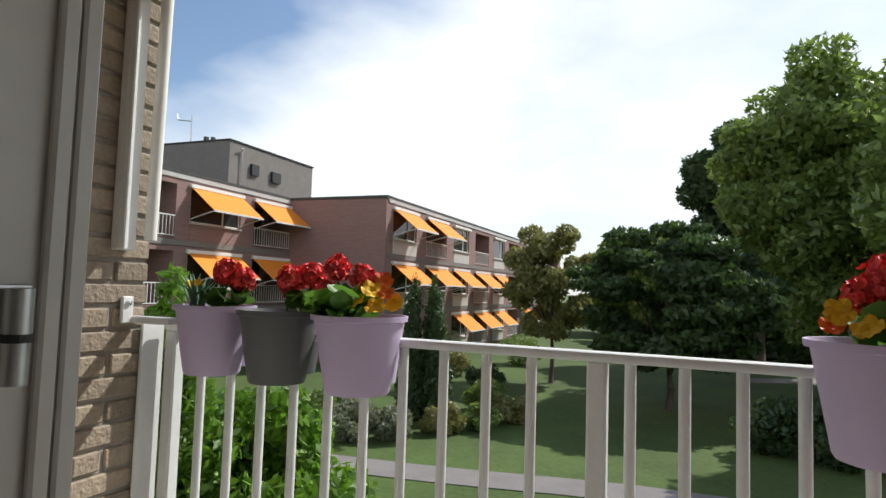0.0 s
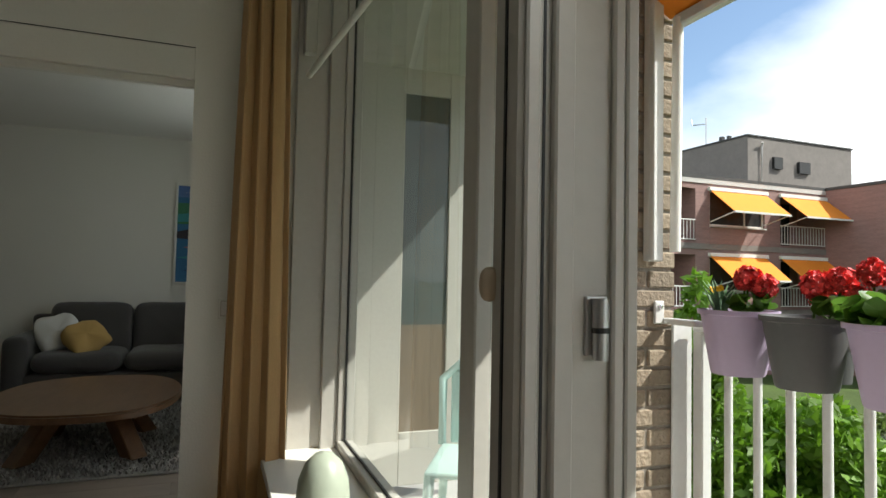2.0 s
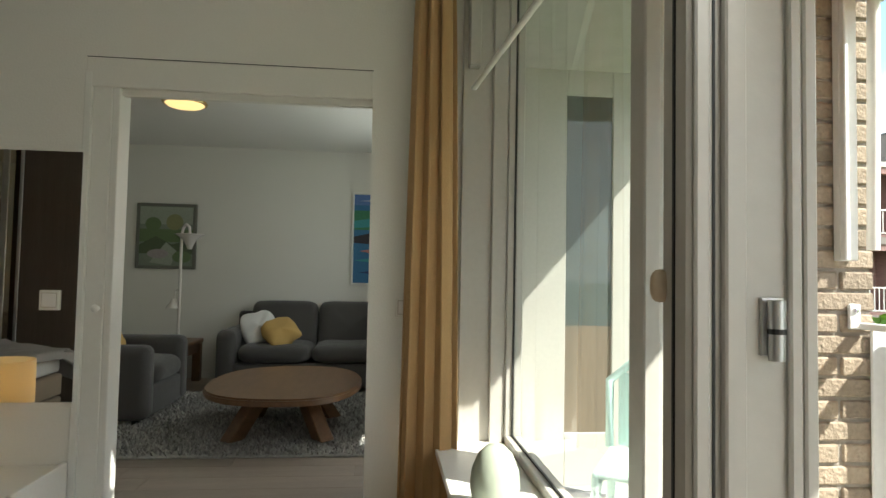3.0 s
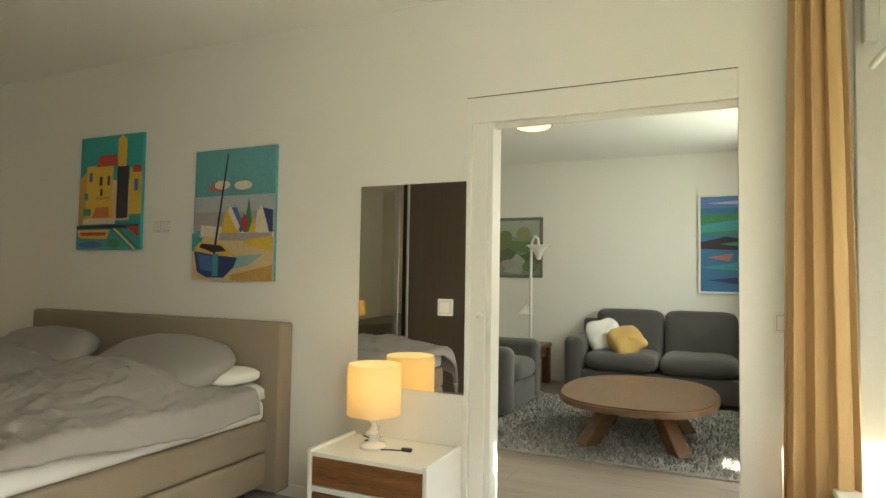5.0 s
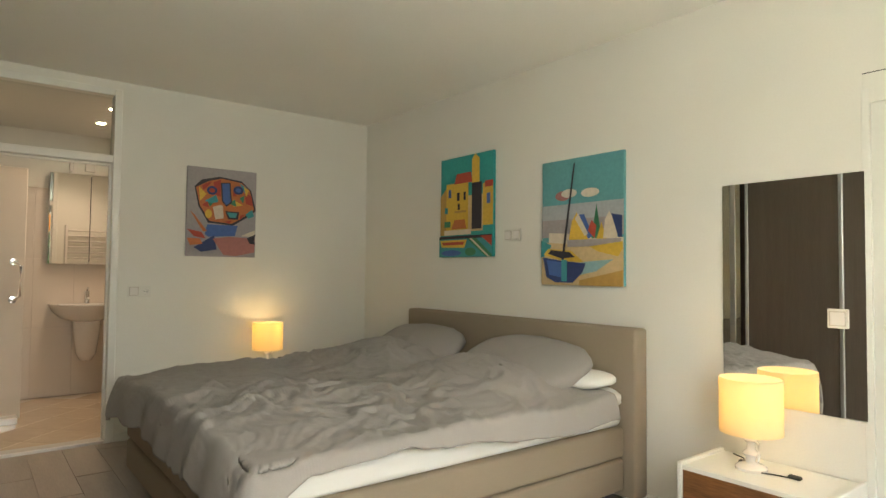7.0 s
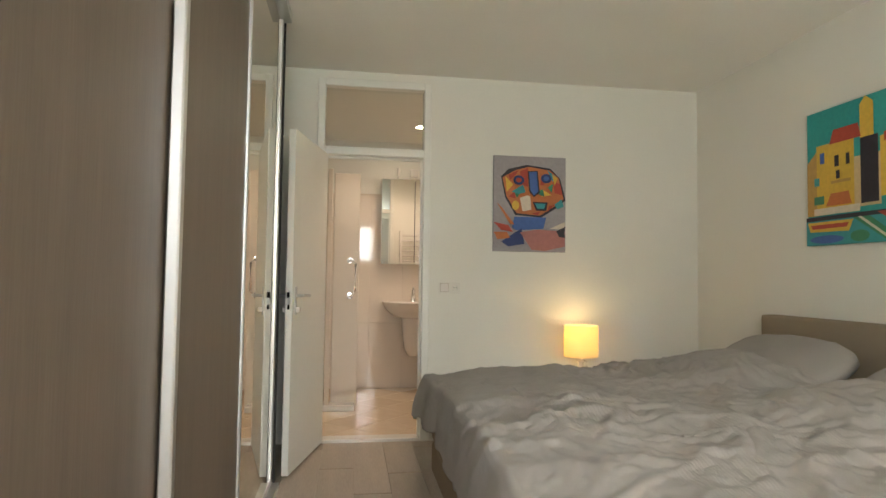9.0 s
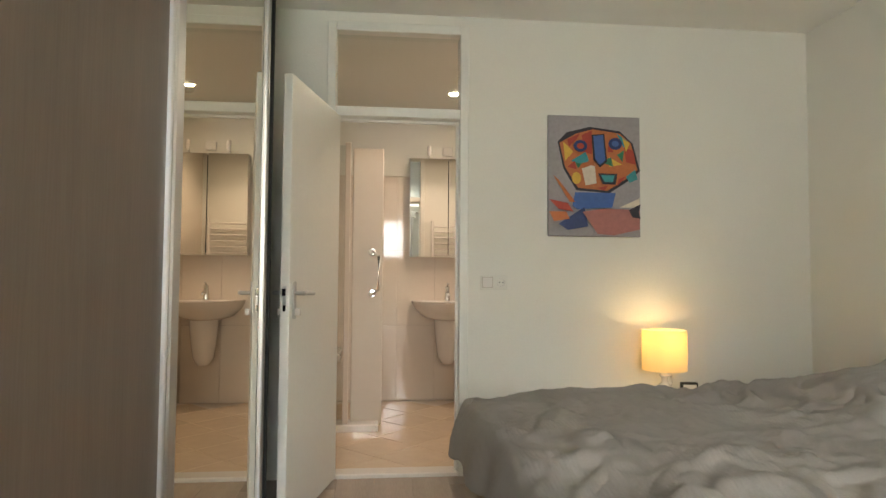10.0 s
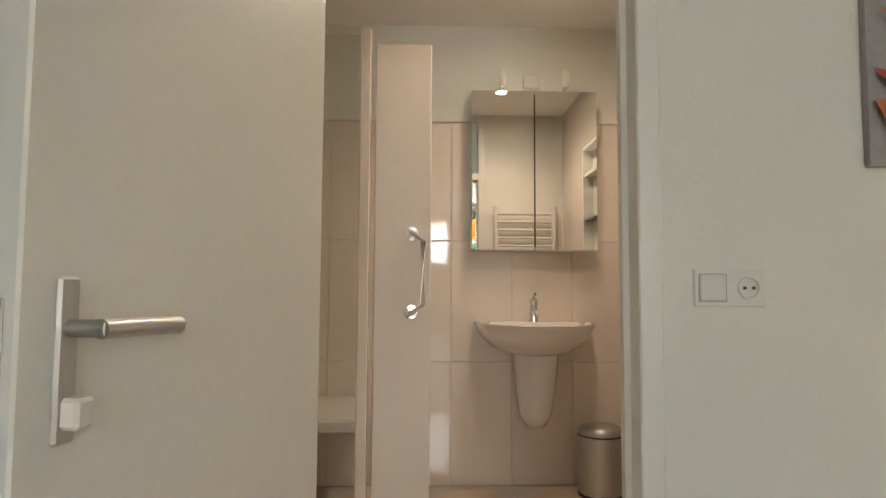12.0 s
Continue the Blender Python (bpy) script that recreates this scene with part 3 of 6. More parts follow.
for y0, y1, xf in ((-3.24, -2.43, XF), (-2.52, -1.64, XF + 0.03)):
    d = part("sliding_door", box((xf + 0.004, y0 + 0.03, 0.035, xf + 0.024, y1 - 0.03, H - 0.055)), M_DARKWOOD, wardrobe, "dark brown grained sliding door")
    part("edge_profile", box((xf, y1 - 0.032, 0.032, xf + 0.028, y1, H - 0.052), bevel=0.004), M_ALU, d)
    part("edge_profile", box((xf, y0, 0.032, xf + 0.028, y0 + 0.014, H - 0.052), (xf - 0.006, y0 + 0.018, 0.032, xf + 0.028, y0 + 0.032, H - 0.052), bevel=0.003), M_ALU, d)
md = part("mirror_door", box((XF + 0.04, -4.365, 0.06, XF + 0.045, -3.3, H - 0.07)), M_WARDROBE_MIRROR, wardrobe, "mirror sliding door")
part("edge_profile", box((XF + 0.028, -4.40, 0.032, XF + 0.056, -4.365, H - 0.052), bevel=0.004), M_ALU, md)
part("edge_profile", box((XF + 0.032, -3.40, 0.032, XF + 0.056, -3.345, H - 0.052), bevel=0.004), M_ALU, md)
part("edge_profile", box((XF + 0.034, -4.365, 0.032, XF + 0.056, -3.38, 0.06)), M_ALU, md)

# ---- bedroom things ----
bed = thing("bed", "double box spring bed with taupe upholstered headboard and base", "bed")
part("headboard", box((-2.395, -4.43, 0.04, -2.285, -2.37, 0.92), bevel=0.018, seg=3), M_TAUPE, bed, "taupe upholstered headboard", 50)
part("base", box((-2.28, -4.36, 0.08, -0.30, -2.43, 0.245), bevel=0.02, seg=3), M_TAUPE, bed, "", 50)
part("box_spring", box((-2.28, -4.36, 0.25, -0.30, -2.43, 0.41), bevel=0.022, seg=3), M_TAUPE, bed, "", 50)
for y0, y1 in ((-4.35, -3.40), (-3.39, -2.44)):
    part("mattress", box((-2.27, y0, 0.412, -0.31, y1, 0.52), bevel=0.03, seg=3), M_LINEN, bed, "white mattress", 50)
part("topper", box((-2.27, -4.35, 0.52, -0.31, -2.435, 0.555), bevel=0.02, seg=3), M_LINEN, bed, "white mattress topper", 50)
for x in (-2.15, -0.42):
    for y in (-4.25, -2.53):
        part("foot", box((x - 0.04, y - 0.04, 0, x + 0.04, y + 0.04, 0.085), bevel=0.005), M_BLACK, bed, "black block foot")


def crease(x, y, z, k):
    """A sharp-backed fold, 0 to 1, along the noise's level lines."""
    return (1 - abs(noise.noise(Vector((x, y, z))))) ** k


def smooth_step(a, b, x):
    t = min(1.0, max(0.0, (x - a) / (b - a)))
    return t * t * (3 - 2 * t)


def duvet_sheet():
    """The duvet: crumpled on top, its short overhang lifted off the mattress midway, longer at the near corner."""
    nx, ny = 260, 260
    bm = bmesh.new()
    rows = []
    for i in range(nx + 1):
        u = i / nx
        row = []
        near_hang = 0.115 - 0.055 * smooth_step(0.25, 0.62, u) + 0.26 * smooth_step(0.76, 1.0, u) + 0.012 * noise.noise(Vector((u * 9, 2, 0)))
        far_hang = 0.16 + 0.03 * noise.noise(Vector((u * 6, 7, 0)))
        for j in range(ny + 1):
            v = j / ny
            foot_hang = 0.20 + 0.12 * smooth_step(0.80, 1.0, v) + 0.025 * noise.noise(Vector((v * 7, 0, 5)))
            a = -2.12 + (1.83 + foot_hang) * u
            b = -4.40 - far_hang + (2.0 + far_hang + near_hang) * v
            ox, oy = max(0.0, a + 0.29), max(0.0, abs(b + 3.40) - 1.0)
            p = Vector((a * 1.3, b * 1.3, 0))
            x = min(a, -0.29) + 0.075 * (1 - math.exp(-ox * 10)) + 0.035 * noise.noise(Vector((b * 4.5, 1, 0))) * min(1, ox * 7)
            y = -3.40 + math.copysign(min(abs(b + 3.40), 1.0) + 0.06 * (1 - math.exp(-oy * 11)) + 0.028 * noise.noise(Vector((a * 4.2, 5, 0))) * min(1, oy * 8), b + 3.40)
            drop = max(0, math.hypot(ox, oy) - 0.025)
            puff = 0.10 * math.exp(-((a + 1.78) / 0.30) ** 2) * (math.exp(-((b + 2.95) / 0.40) ** 4) + math.exp(-((b + 3.90) / 0.38) ** 4))
            wx = a + 0.16 * noise.noise(p * 1.5 + Vector((0, 0, 9))) + 0.05 * noise.noise(p * 4.1)
            wy = b + 0.16 * noise.noise(p * 1.7 + Vector((4, 0, 2))) + 0.05 * noise.noise(p * 3.7 + Vector((8, 0, 0)))
            calm = 0.45 + 0.75 * smooth_step(-0.25, 0.35, noise.noise(p * 0.9 + Vector((2, 6, 0))))
            fold = 0.026 * noise.noise(p * 1.6)
            fold += calm * 0.018 * crease(wx * 2.2 + wy * 2.6, wy * 1.8 - wx * 3.6, 3.3, 5)
            fold += calm * 0.013 * crease(wx * 3.0 - wy * 4.6, wy * 2.2 + wx * 2.4, 12.0, 7)
            fold += calm * 0.010 * crease(wx * 7.5 + wy * 3.0, wy * 6.5 - wx * 2.0, 7.0, 6)
            fold += 0.004 * crease(wx * 14.0 - wy * 6.0, wy * 13.0 + wx * 5.0, 1.0, 5) + 0.0022 * noise.noise(p * 24)
            fold += 0.02 * math.exp(-((a + 1.45) / 0.16) ** 2) * crease(wy * 7.0, wx * 2.0, 5.0, 3)
            fold *= 1 - 0.5 * min(1, oy * 8)
            z = 0.578 + 0.03 * min(1, 3 * min(v, 1 - v)) + puff + fold - drop - 0.02 * smooth_step(0.70, 1.0, abs(b + 3.40)) * (b > -3.4) - 0.02 * smooth_step(-0.60, -0.28, a)
            if abs(b + 3.40) < 1.0 and a < -0.29:
                z = max(z, 0.564 + 0.2 * fold)
            row.append(bm.verts.new((x, y, z)))
        rows.append(row)
    for r0, r1 in zip(rows, rows[1:]):
        for j in range(ny):
            bm.faces.new((r0[j], r1[j], r1[j + 1], r0[j + 1]))
    return bm


duvet = tagged(part("duvet", duvet_sheet(), M_DUVET, None, "", 180), "crumpled taupe grey duvet spread over the bed", "duvet")
thick = duvet.modifiers.new("thickness", "SOLIDIFY")
thick.thickness, thick.offset = 0.022, 1
for k, (y, sx) in enumerate(((-2.92, 0.0), (-3.92, 0.02))):
    q = cushion(0.46, 0.86, 0.17, 2.6, 22, 0.02, k * 5.0)
    pl = tagged(part("pillow", q, M_DUVET, None, "", 180), "plump taupe grey pillow leaning on the headboard", "pillow", "pillows on the bed")
    pl.matrix_basis = pose(-2.02 + sx, y, 0.70, 0, 26, 0)
for k, (z, y) in enumerate(((0.655, -2.64), (0.575, -2.61))):
    q = cushion(0.30, 0.50, 0.085, 3.2, 18, 0.008, k * 3.0 + 9)
    pl = tagged(part("pillow", q, M_LINEN, None, "", 180), "white pillow stacked beside the headboard", "pillow", "white pillows")
    pl.matrix_basis = pose(-2.125, y - 0.03, z, 0, 0, 3 * k)

M_SHADE = mat("lamp shade cloth", (0.86, 0.80, 0.64), 0.8, 0, 200, 0.03, 0.05)
sn = M_SHADE.node_tree
tl, mx = sn.nodes.new("ShaderNodeBsdfTranslucent"), sn.nodes.new("ShaderNodeMixShader")
tl.inputs[0].default_value = (0.95, 0.80, 0.52, 1)
mx.inputs[0].default_value = 0.6
sn.links.new(sn.nodes["Principled BSDF"].outputs[0], mx.inputs[1])
sn.links.new(tl.outputs[0], mx.inputs[2])
sn.links.new(mx.outputs[0], sn.nodes["Material Output"].inputs["Surface"])
M_BULB = glow("lit bulb", (1.0, 0.78, 0.45), 1.2)


def table_lamp(m, label, warm, power):
    lamp = thing("table_lamp", label, "lamp", m, "bedside lamps")
    part("base", lathe([(0, 0.0), (0.062, 0.0), (0.064, 0.012), (0.05, 0.022), (0.024, 0.03), (0.02, 0.05), (0.028, 0.06), (0.036, 0.068), (0.028, 0.076), (0.018, 0.085), (0.016, 0.11), (0.024, 0.118), (0.03, 0.125), (0.022, 0.135), (0.02, 0.15), (0.012, 0.16), (0, 0.16)], 28), M_CERAMIC, lamp, "turned white ceramic foot", 50)
    part("grip", tube([(0.03, 0, 0.125), (0.052, 0, 0.118), (0.055, 0, 0.08), (0.035, 0, 0.04)], 0.006, 8), M_CERAMIC, lamp, "white ceramic ear", 60)
    shade = part("shade", lathe([(0.122, 0.155), (0.125, 0.156), (0.125, 0.385), (0.122, 0.386), (0.122, 0.155)], 40), M_SHADE, lamp, "cream cloth drum shade, lit from inside", 40)
    part("bulb", lathe([(0, 0.295), (0.018, 0.29), (0.028, 0.27), (0.026, 0.25), (0.012, 0.225), (0.012, 0.2), (0, 0.2)], 16), M_BULB, lamp, "glowing bulb", 180)
    lt = new("bulb_light", bpy.data.lights.new("bulb_light", "POINT"))
    lt.data.energy, lt.data.color, lt.data.shadow_soft_size = power, warm, 0.03
    lt.location = m.translation + Vector((0, 0, 0.33))
    return lamp


def cable(name, points, label):
    c = thing(name, label, "cable")
    part("cord", tube(points, 0.003, 6), M_BLACK, c)
    e = Vector(points[-1])
    part("switch", box((e.x - 0.012, e.y - 0.025, e.z - 0.003, e.x + 0.012, e.y + 0.025, e.z + 0.012), bevel=0.004), M_BLACK, c)


NT = 0.38
stand = thing("nightstand", "cream nightstand with dark grained wooden drawer fronts", "nightstand", pose(-2.39, -1.98, 0), "nightstands")
part("side", box((0, 0, 0, 0.37, 0.02, NT + 0.012), bevel=0.003), M_WHITE, stand)
part("side", box((0, 0.58, 0, 0.37, 0.60, NT + 0.012), bevel=0.003), M_WHITE, stand)
part("top", box((0, 0.02, NT - 0.02, 0.365, 0.58, NT), bevel=0.002), M_WHITE, stand)
part("back", box((0, 0.02, 0, 0.01, 0.58, NT - 0.02)), M_WHITE, stand)
for z0, z1 in ((0.235, 0.372), (0.05, 0.20)):
    part("drawer_front", box((0.345, 0.023, z0, 0.364, 0.577, z1), bevel=0.002), mat("grained brown veneer", (0.20, 0.085, 0.03), 0.4, 0, 9, 0.45, 0.05, (3, 2, 22)), stand, "dark brown wood grain drawer front")
part("rail", box((0.33, 0.02, 0.205, 0.362, 0.58, 0.23), (0.33, 0.02, 0, 0.35, 0.58, 0.045)), M_WHITE, stand)
table_lamp(pose(-2.21, -1.75, NT, 0, 0, 60), "lit table lamp with cream drum shade and white turned foot", (1.0, 0.72, 0.40), 0.11)
cable("lamp_cable", [(-2.36, -1.90, NT + 0.004), (-2.33, -1.84, NT + 0.004), (-2.26, -1.80, NT + 0.004)], "thin black lamp cord on the nightstand")
cable("lamp_cable", [(-2.18, -1.70, NT + 0.004), (-2.20, -1.66, NT + 0.004), (-2.22, -1.58, NT + 0.004)], "thin black lamp cord with switch")

stand_2 = thing("side_board", "low cream white bedside board against the wall", "nightstand", pose(-1.62, S + 0.003, 0))
part("top", box((0, 0, 0.42, 0.96, 0.44, 0.445), bevel=0.003), M_WHITE, stand_2)
part("side", box((0.94, 0.002, 0, 0.96, 0.44, 0.42)), M_WHITE, stand_2)
part("side", box((0, 0.002, 0, 0.02, 0.44, 0.42)), M_WHITE, stand_2)
part("front", box((0.02, 0.42, 0.05, 0.94, 0.435, 0.42)), M_WHITE, stand_2)
table_lamp(pose(-1.42, -5.09, 0.445, 0, 0, 200) @ Matrix.Scale(0.92, 4), "lit table lamp with yellow glowing shade by the wall", (1.0, 0.66, 0.28), 0.135)
cable("lamp_cable", [(-1.36, -5.08, 0.448), (-1.30, -5.03, 0.448), (-1.24, -5.02, 0.448)], "thin black lamp cord on the bedside board")
clock = thing("alarm_clock", "small black framed clock with white face", "clock", pose(-1.56, -5.1, 0.445, 0, 0, 170))
part("case", box((-0.045, -0.015, 0, 0.045, 0.015, 0.075), bevel=0.006, seg=2), M_BLACK, clock)
part("face", box((-0.034, -0.018, 0.012, 0.034, -0.0155, 0.064)), M_LINEN, clock, "white clock face")

mirror = thing("wall_mirror", "frameless rectangular wall mirror above the nightstand", "mirror", pose(W, -1.96, 0.625))
part("glass", box((0.004, 0, 0, 0.010, 0.585, 1.005)), M_MIRROR, mirror)
part("backing", box((0, 0.01, 0.01, 0.004, 0.575, 0.995)), M_BLACK, mirror)


M_PLATE = mat("ivory switch plastic", (0.74, 0.72, 0.66), 0.35, 0, 40, 0.03, 0)


def wall_plate(name, m, label, kinds):
    """A white plate with rockers and sockets; its face looks along -y before m."""
    n = len(kinds)
    sw = thing(name, label, "switch", m)
    part("plate", box((-0.038 * n, -0.009, -0.040, 0.038 * n, 0, 0.040), bevel=0.003, seg=2), M_PLATE, sw)
    for i, k in enumerate(kinds):
        cx = (i - (n - 1) / 2) * 0.076
        if k == "rocker":
            # grey border paints the shade of the groove round the rocker
            part("painted_shadow_joint", box((cx - 0.030, -0.0105, -0.030, cx + 0.030, -0.0085, 0.030)), M_GROUT, sw)
            part("rocker", box((cx - 0.027, -0.014, -0.027, cx + 0.027, -0.009, 0.027), bevel=0.002), M_CERAMIC, sw)
        else:
            part("socket", lathe([(0.024, 0.0), (0.024, 0.004), (0.020, 0.004), (0.019, -0.004), (0, -0.004)], 24, None, pose(cx, -0.0115, 0, 90, 0, 0)), M_CERAMIC, sw, "", 30)
            part("contact", box((cx - 0.012, -0.0150, -0.003, cx - 0.007, -0.0105, 0.003), (cx + 0.007, -0.0150, -0.003, cx + 0.012, -0.0105, 0.003)), M_BLACK, sw)
    return sw


wall_plate("light_switch", pose(W + 0.0105, -1.475, 1.03, 0, 0, 90), "white light switch on the mirror", ["rocker"])
wall_plate("wall_socket", pose(W, -3.385, 1.455, 0, 0, 90), "white double switch plate between the paintings", ["rocker", "rocker"])
wall_plate("wall_socket", pose(-0.535, S, 1.045, 0, 0, 180), "white plate with light switch and socket", ["rocker", "socket"])
wall_plate("light_switch", pose(W, -0.06, 1.02, 0, 0, 90), "white light switch beside the curtain", ["rocker"])


# ---- pictures ----
def paint(color):
    return mat("oil paint", color, 0.6, 0, 45, 0.14, 0.25)


def painting(m, w, h, label, ground, shapes, rim=0.0, rim_mat=None):
    """A canvas with painted areas, each a thin raised layer; x to the right, z up, face along -y."""
    p = thing("painting", label, "painting", m)
    part("canvas", box((0, -0.022, 0, w, 0, h), bevel=0.002), paint(ground), p)
    if rim:
        part("picture_frame", box(*frame_of(-rim, w + rim, -rim, h + rim, -0.032, 0, rim), bevel=0.003), rim_mat, p, "narrow picture frame")
    groups = {}
    for k, (c, pts) in enumerate(shapes):
        bm = prism([(a * w, b * h) for a, b in pts], -0.0006, "y", -0.0225 - 0.0005 * k)
        part("painted_area", bm, groups.setdefault(c, None) or paint(c), p)
    return p


def disc(cx, cy, rx, ry, n=14):
    return [(cx + rx * math.cos(2 * math.pi * i / n), cy + ry * math.sin(2 * math.pi * i / n)) for i in range(n)]


def rect(a, b, c, d):
    return [(a, b), (c, b), (c, d), (a, d)]


TEAL, BLUE, RED, ORG, YEL, SAND, OCH, GRN, DRK, PINK, CRM, GRY, DBL = ((0.05, 0.30, 0.32), (0.06, 0.13, 0.38), (0.42, 0.06, 0.035), (0.52, 0.16, 0.05), (0.68, 0.44, 0.06), (0.62, 0.46, 0.25), (0.50, 0.30, 0.08), (0.05, 0.22, 0.11), (0.035, 0.03, 0.04), (0.42, 0.17, 0.15), (0.66, 0.58, 0.46), (0.36, 0.32, 0.32), (0.03, 0.05, 0.16))
painting(pose(W + 0.001, -4.14, 1.315, 0, 0, 90), 0.585, 0.735, "colourful painting of a yellow harbour town", (0.03, 0.33, 0.32), [
    (OCH, [(0, 0.22), (0, 0.62), (0.12, 0.70), (0.3, 0.72), (0.3, 0.22)]), (YEL, rect(0.12, 0.25, 0.55, 0.74)), (SAND, rect(0.55, 0.25, 0.82, 0.6)), (YEL, rect(0.82, 0.3, 1, 0.7)),
    (DRK, rect(0.62, 0.27, 0.80, 0.72)), (YEL, [(0.62, 0.72), (0.62, 0.95), (0.68, 1.0), (0.76, 0.95), (0.76, 0.72)]), (RED, [(0.28, 0.73), (0.33, 0.83), (0.6, 0.83), (0.63, 0.73)]), (RED, rect(0.86, 0.66, 1, 0.72)),
    (BLUE, rect(0.17, 0.60, 0.22, 0.68)), (DRK, rect(0.34, 0.56, 0.39, 0.64)), (DRK, rect(0.47, 0.56, 0.51, 0.64)), (TEAL, rect(0.1, 0.44, 0.16, 0.50)), (OCH, rect(0.3, 0.44, 0.52, 0.46)), (DRK, rect(0.36, 0.47, 0.4, 0.53)), (BLUE, rect(0.9, 0.5, 0.96, 0.6)),
    (ORG, [(0.24, 0.28), (0.3, 0.37), (0.5, 0.37), (0.53, 0.28)]), (GRN, rect(0.1, 0.30, 0.22, 0.36)), (CRM, rect(0.1, 0.22, 0.62, 0.27)), (TEAL, rect(0, 0, 1, 0.20)), (DRK, rect(0, 0.18, 1, 0.21)), (YEL, [(0.05, 0.10), (0.02, 0.17), (0.55, 0.17), (0.5, 0.09)]), (RED, [(0.08, 0.12), (0.06, 0.15), (0.5, 0.15), (0.48, 0.12)]),
    (GRN, [(0.55, 0.18), (0.72, 0.18), (1, 0.02), (1, 0.0), (0.9, 0.0)]), (CRM, [(0.6, 0.18), (0.64, 0.18), (0.97, 0.0), (0.93, 0.0)]), (RED, [(0.8, 0.2), (1, 0.2), (1, 0.1)]), (BLUE, disc(0.25, 0.04, 0.2, 0.03)), (GRN, disc(0.62, 0.05, 0.1, 0.04))])
painting(pose(W + 0.001, -3.105, 1.135, 0, 0, 90), 0.60, 0.755, "painting of a blue sailing boat on a beach", (0.12, 0.34, 0.36), [
    (GRY, rect(0, 0.38, 1, 0.60)), ((0.40, 0.42, 0.44), rect(0, 0.52, 1, 0.64)), (PINK, disc(0.28, 0.71, 0.10, 0.04)), (CRM, disc(0.36, 0.725, 0.10, 0.035)), (CRM, disc(0.62, 0.715, 0.11, 0.035)), (SAND, rect(0, 0, 1, 0.34)), (CRM, [(0.1, 0.34), (0.1, 0.42), (0.45, 0.40), (1, 0.36), (1, 0.28)]),
    (YEL, [(0.36, 0.35), (0.40, 0.50), (0.46, 0.57), (0.56, 0.44), (0.6, 0.35)]), (BLUE, [(0.48, 0.55), (0.55, 0.55), (0.66, 0.38), (0.6, 0.36)]), (CRM, [(0.44, 0.52), (0.48, 0.56), (0.6, 0.40), (0.56, 0.38)]), (GRN, [(0.64, 0.36), (0.70, 0.62), (0.76, 0.36)]), (RED, [(0.6, 0.42), (0.64, 0.5), (0.70, 0.46), (0.68, 0.36)]), (YEL, [(0.7, 0.35), (0.76, 0.48), (0.82, 0.35)]), (CRM, [(0.78, 0.36), (0.80, 0.50), (0.85, 0.56), (0.92, 0.46), (0.94, 0.36)]), (DBL, [(0.87, 0.54), (0.99, 0.52), (0.99, 0.36), (0.95, 0.36)]),
    (GRY, rect(0.35, 0.30, 0.98, 0.355)), (YEL, [(0.62, 0.30), (0.72, 0.26), (0.95, 0.22), (1, 0.28), (1, 0.33)]), (TEAL, [(0, 0.36), (0.14, 0.32), (0.1, 0.24), (0, 0.22)]), ((0.25, 0.42, 0.46), [(0.52, 0.18), (0.9, 0.2), (0.7, 0.11), (0.5, 0.08)]), (OCH, [(0.5, 0.04), (1, 0.12), (1, 0), (0.5, 0)]),
    (DBL, [(0.03, 0.22), (0.08, 0.06), (0.2, 0.02), (0.42, 0.02), (0.54, 0.10), (0.58, 0.17), (0.3, 0.19)]), (BLUE, [(0.08, 0.2), (0.12, 0.08), (0.28, 0.06), (0.28, 0.18)]), (YEL, [(0.04, 0.24), (0.1, 0.29), (0.4, 0.27), (0.56, 0.18), (0.3, 0.19)]), (DRK, [(0.1, 0.25), (0.14, 0.28), (0.38, 0.26), (0.45, 0.22), (0.28, 0.21)]), (TEAL, rect(0.28, 0.03, 0.35, 0.2)), (DRK, [(0.28, 0.2), (0.31, 0.2), (0.45, 0.96), (0.435, 0.96)])])
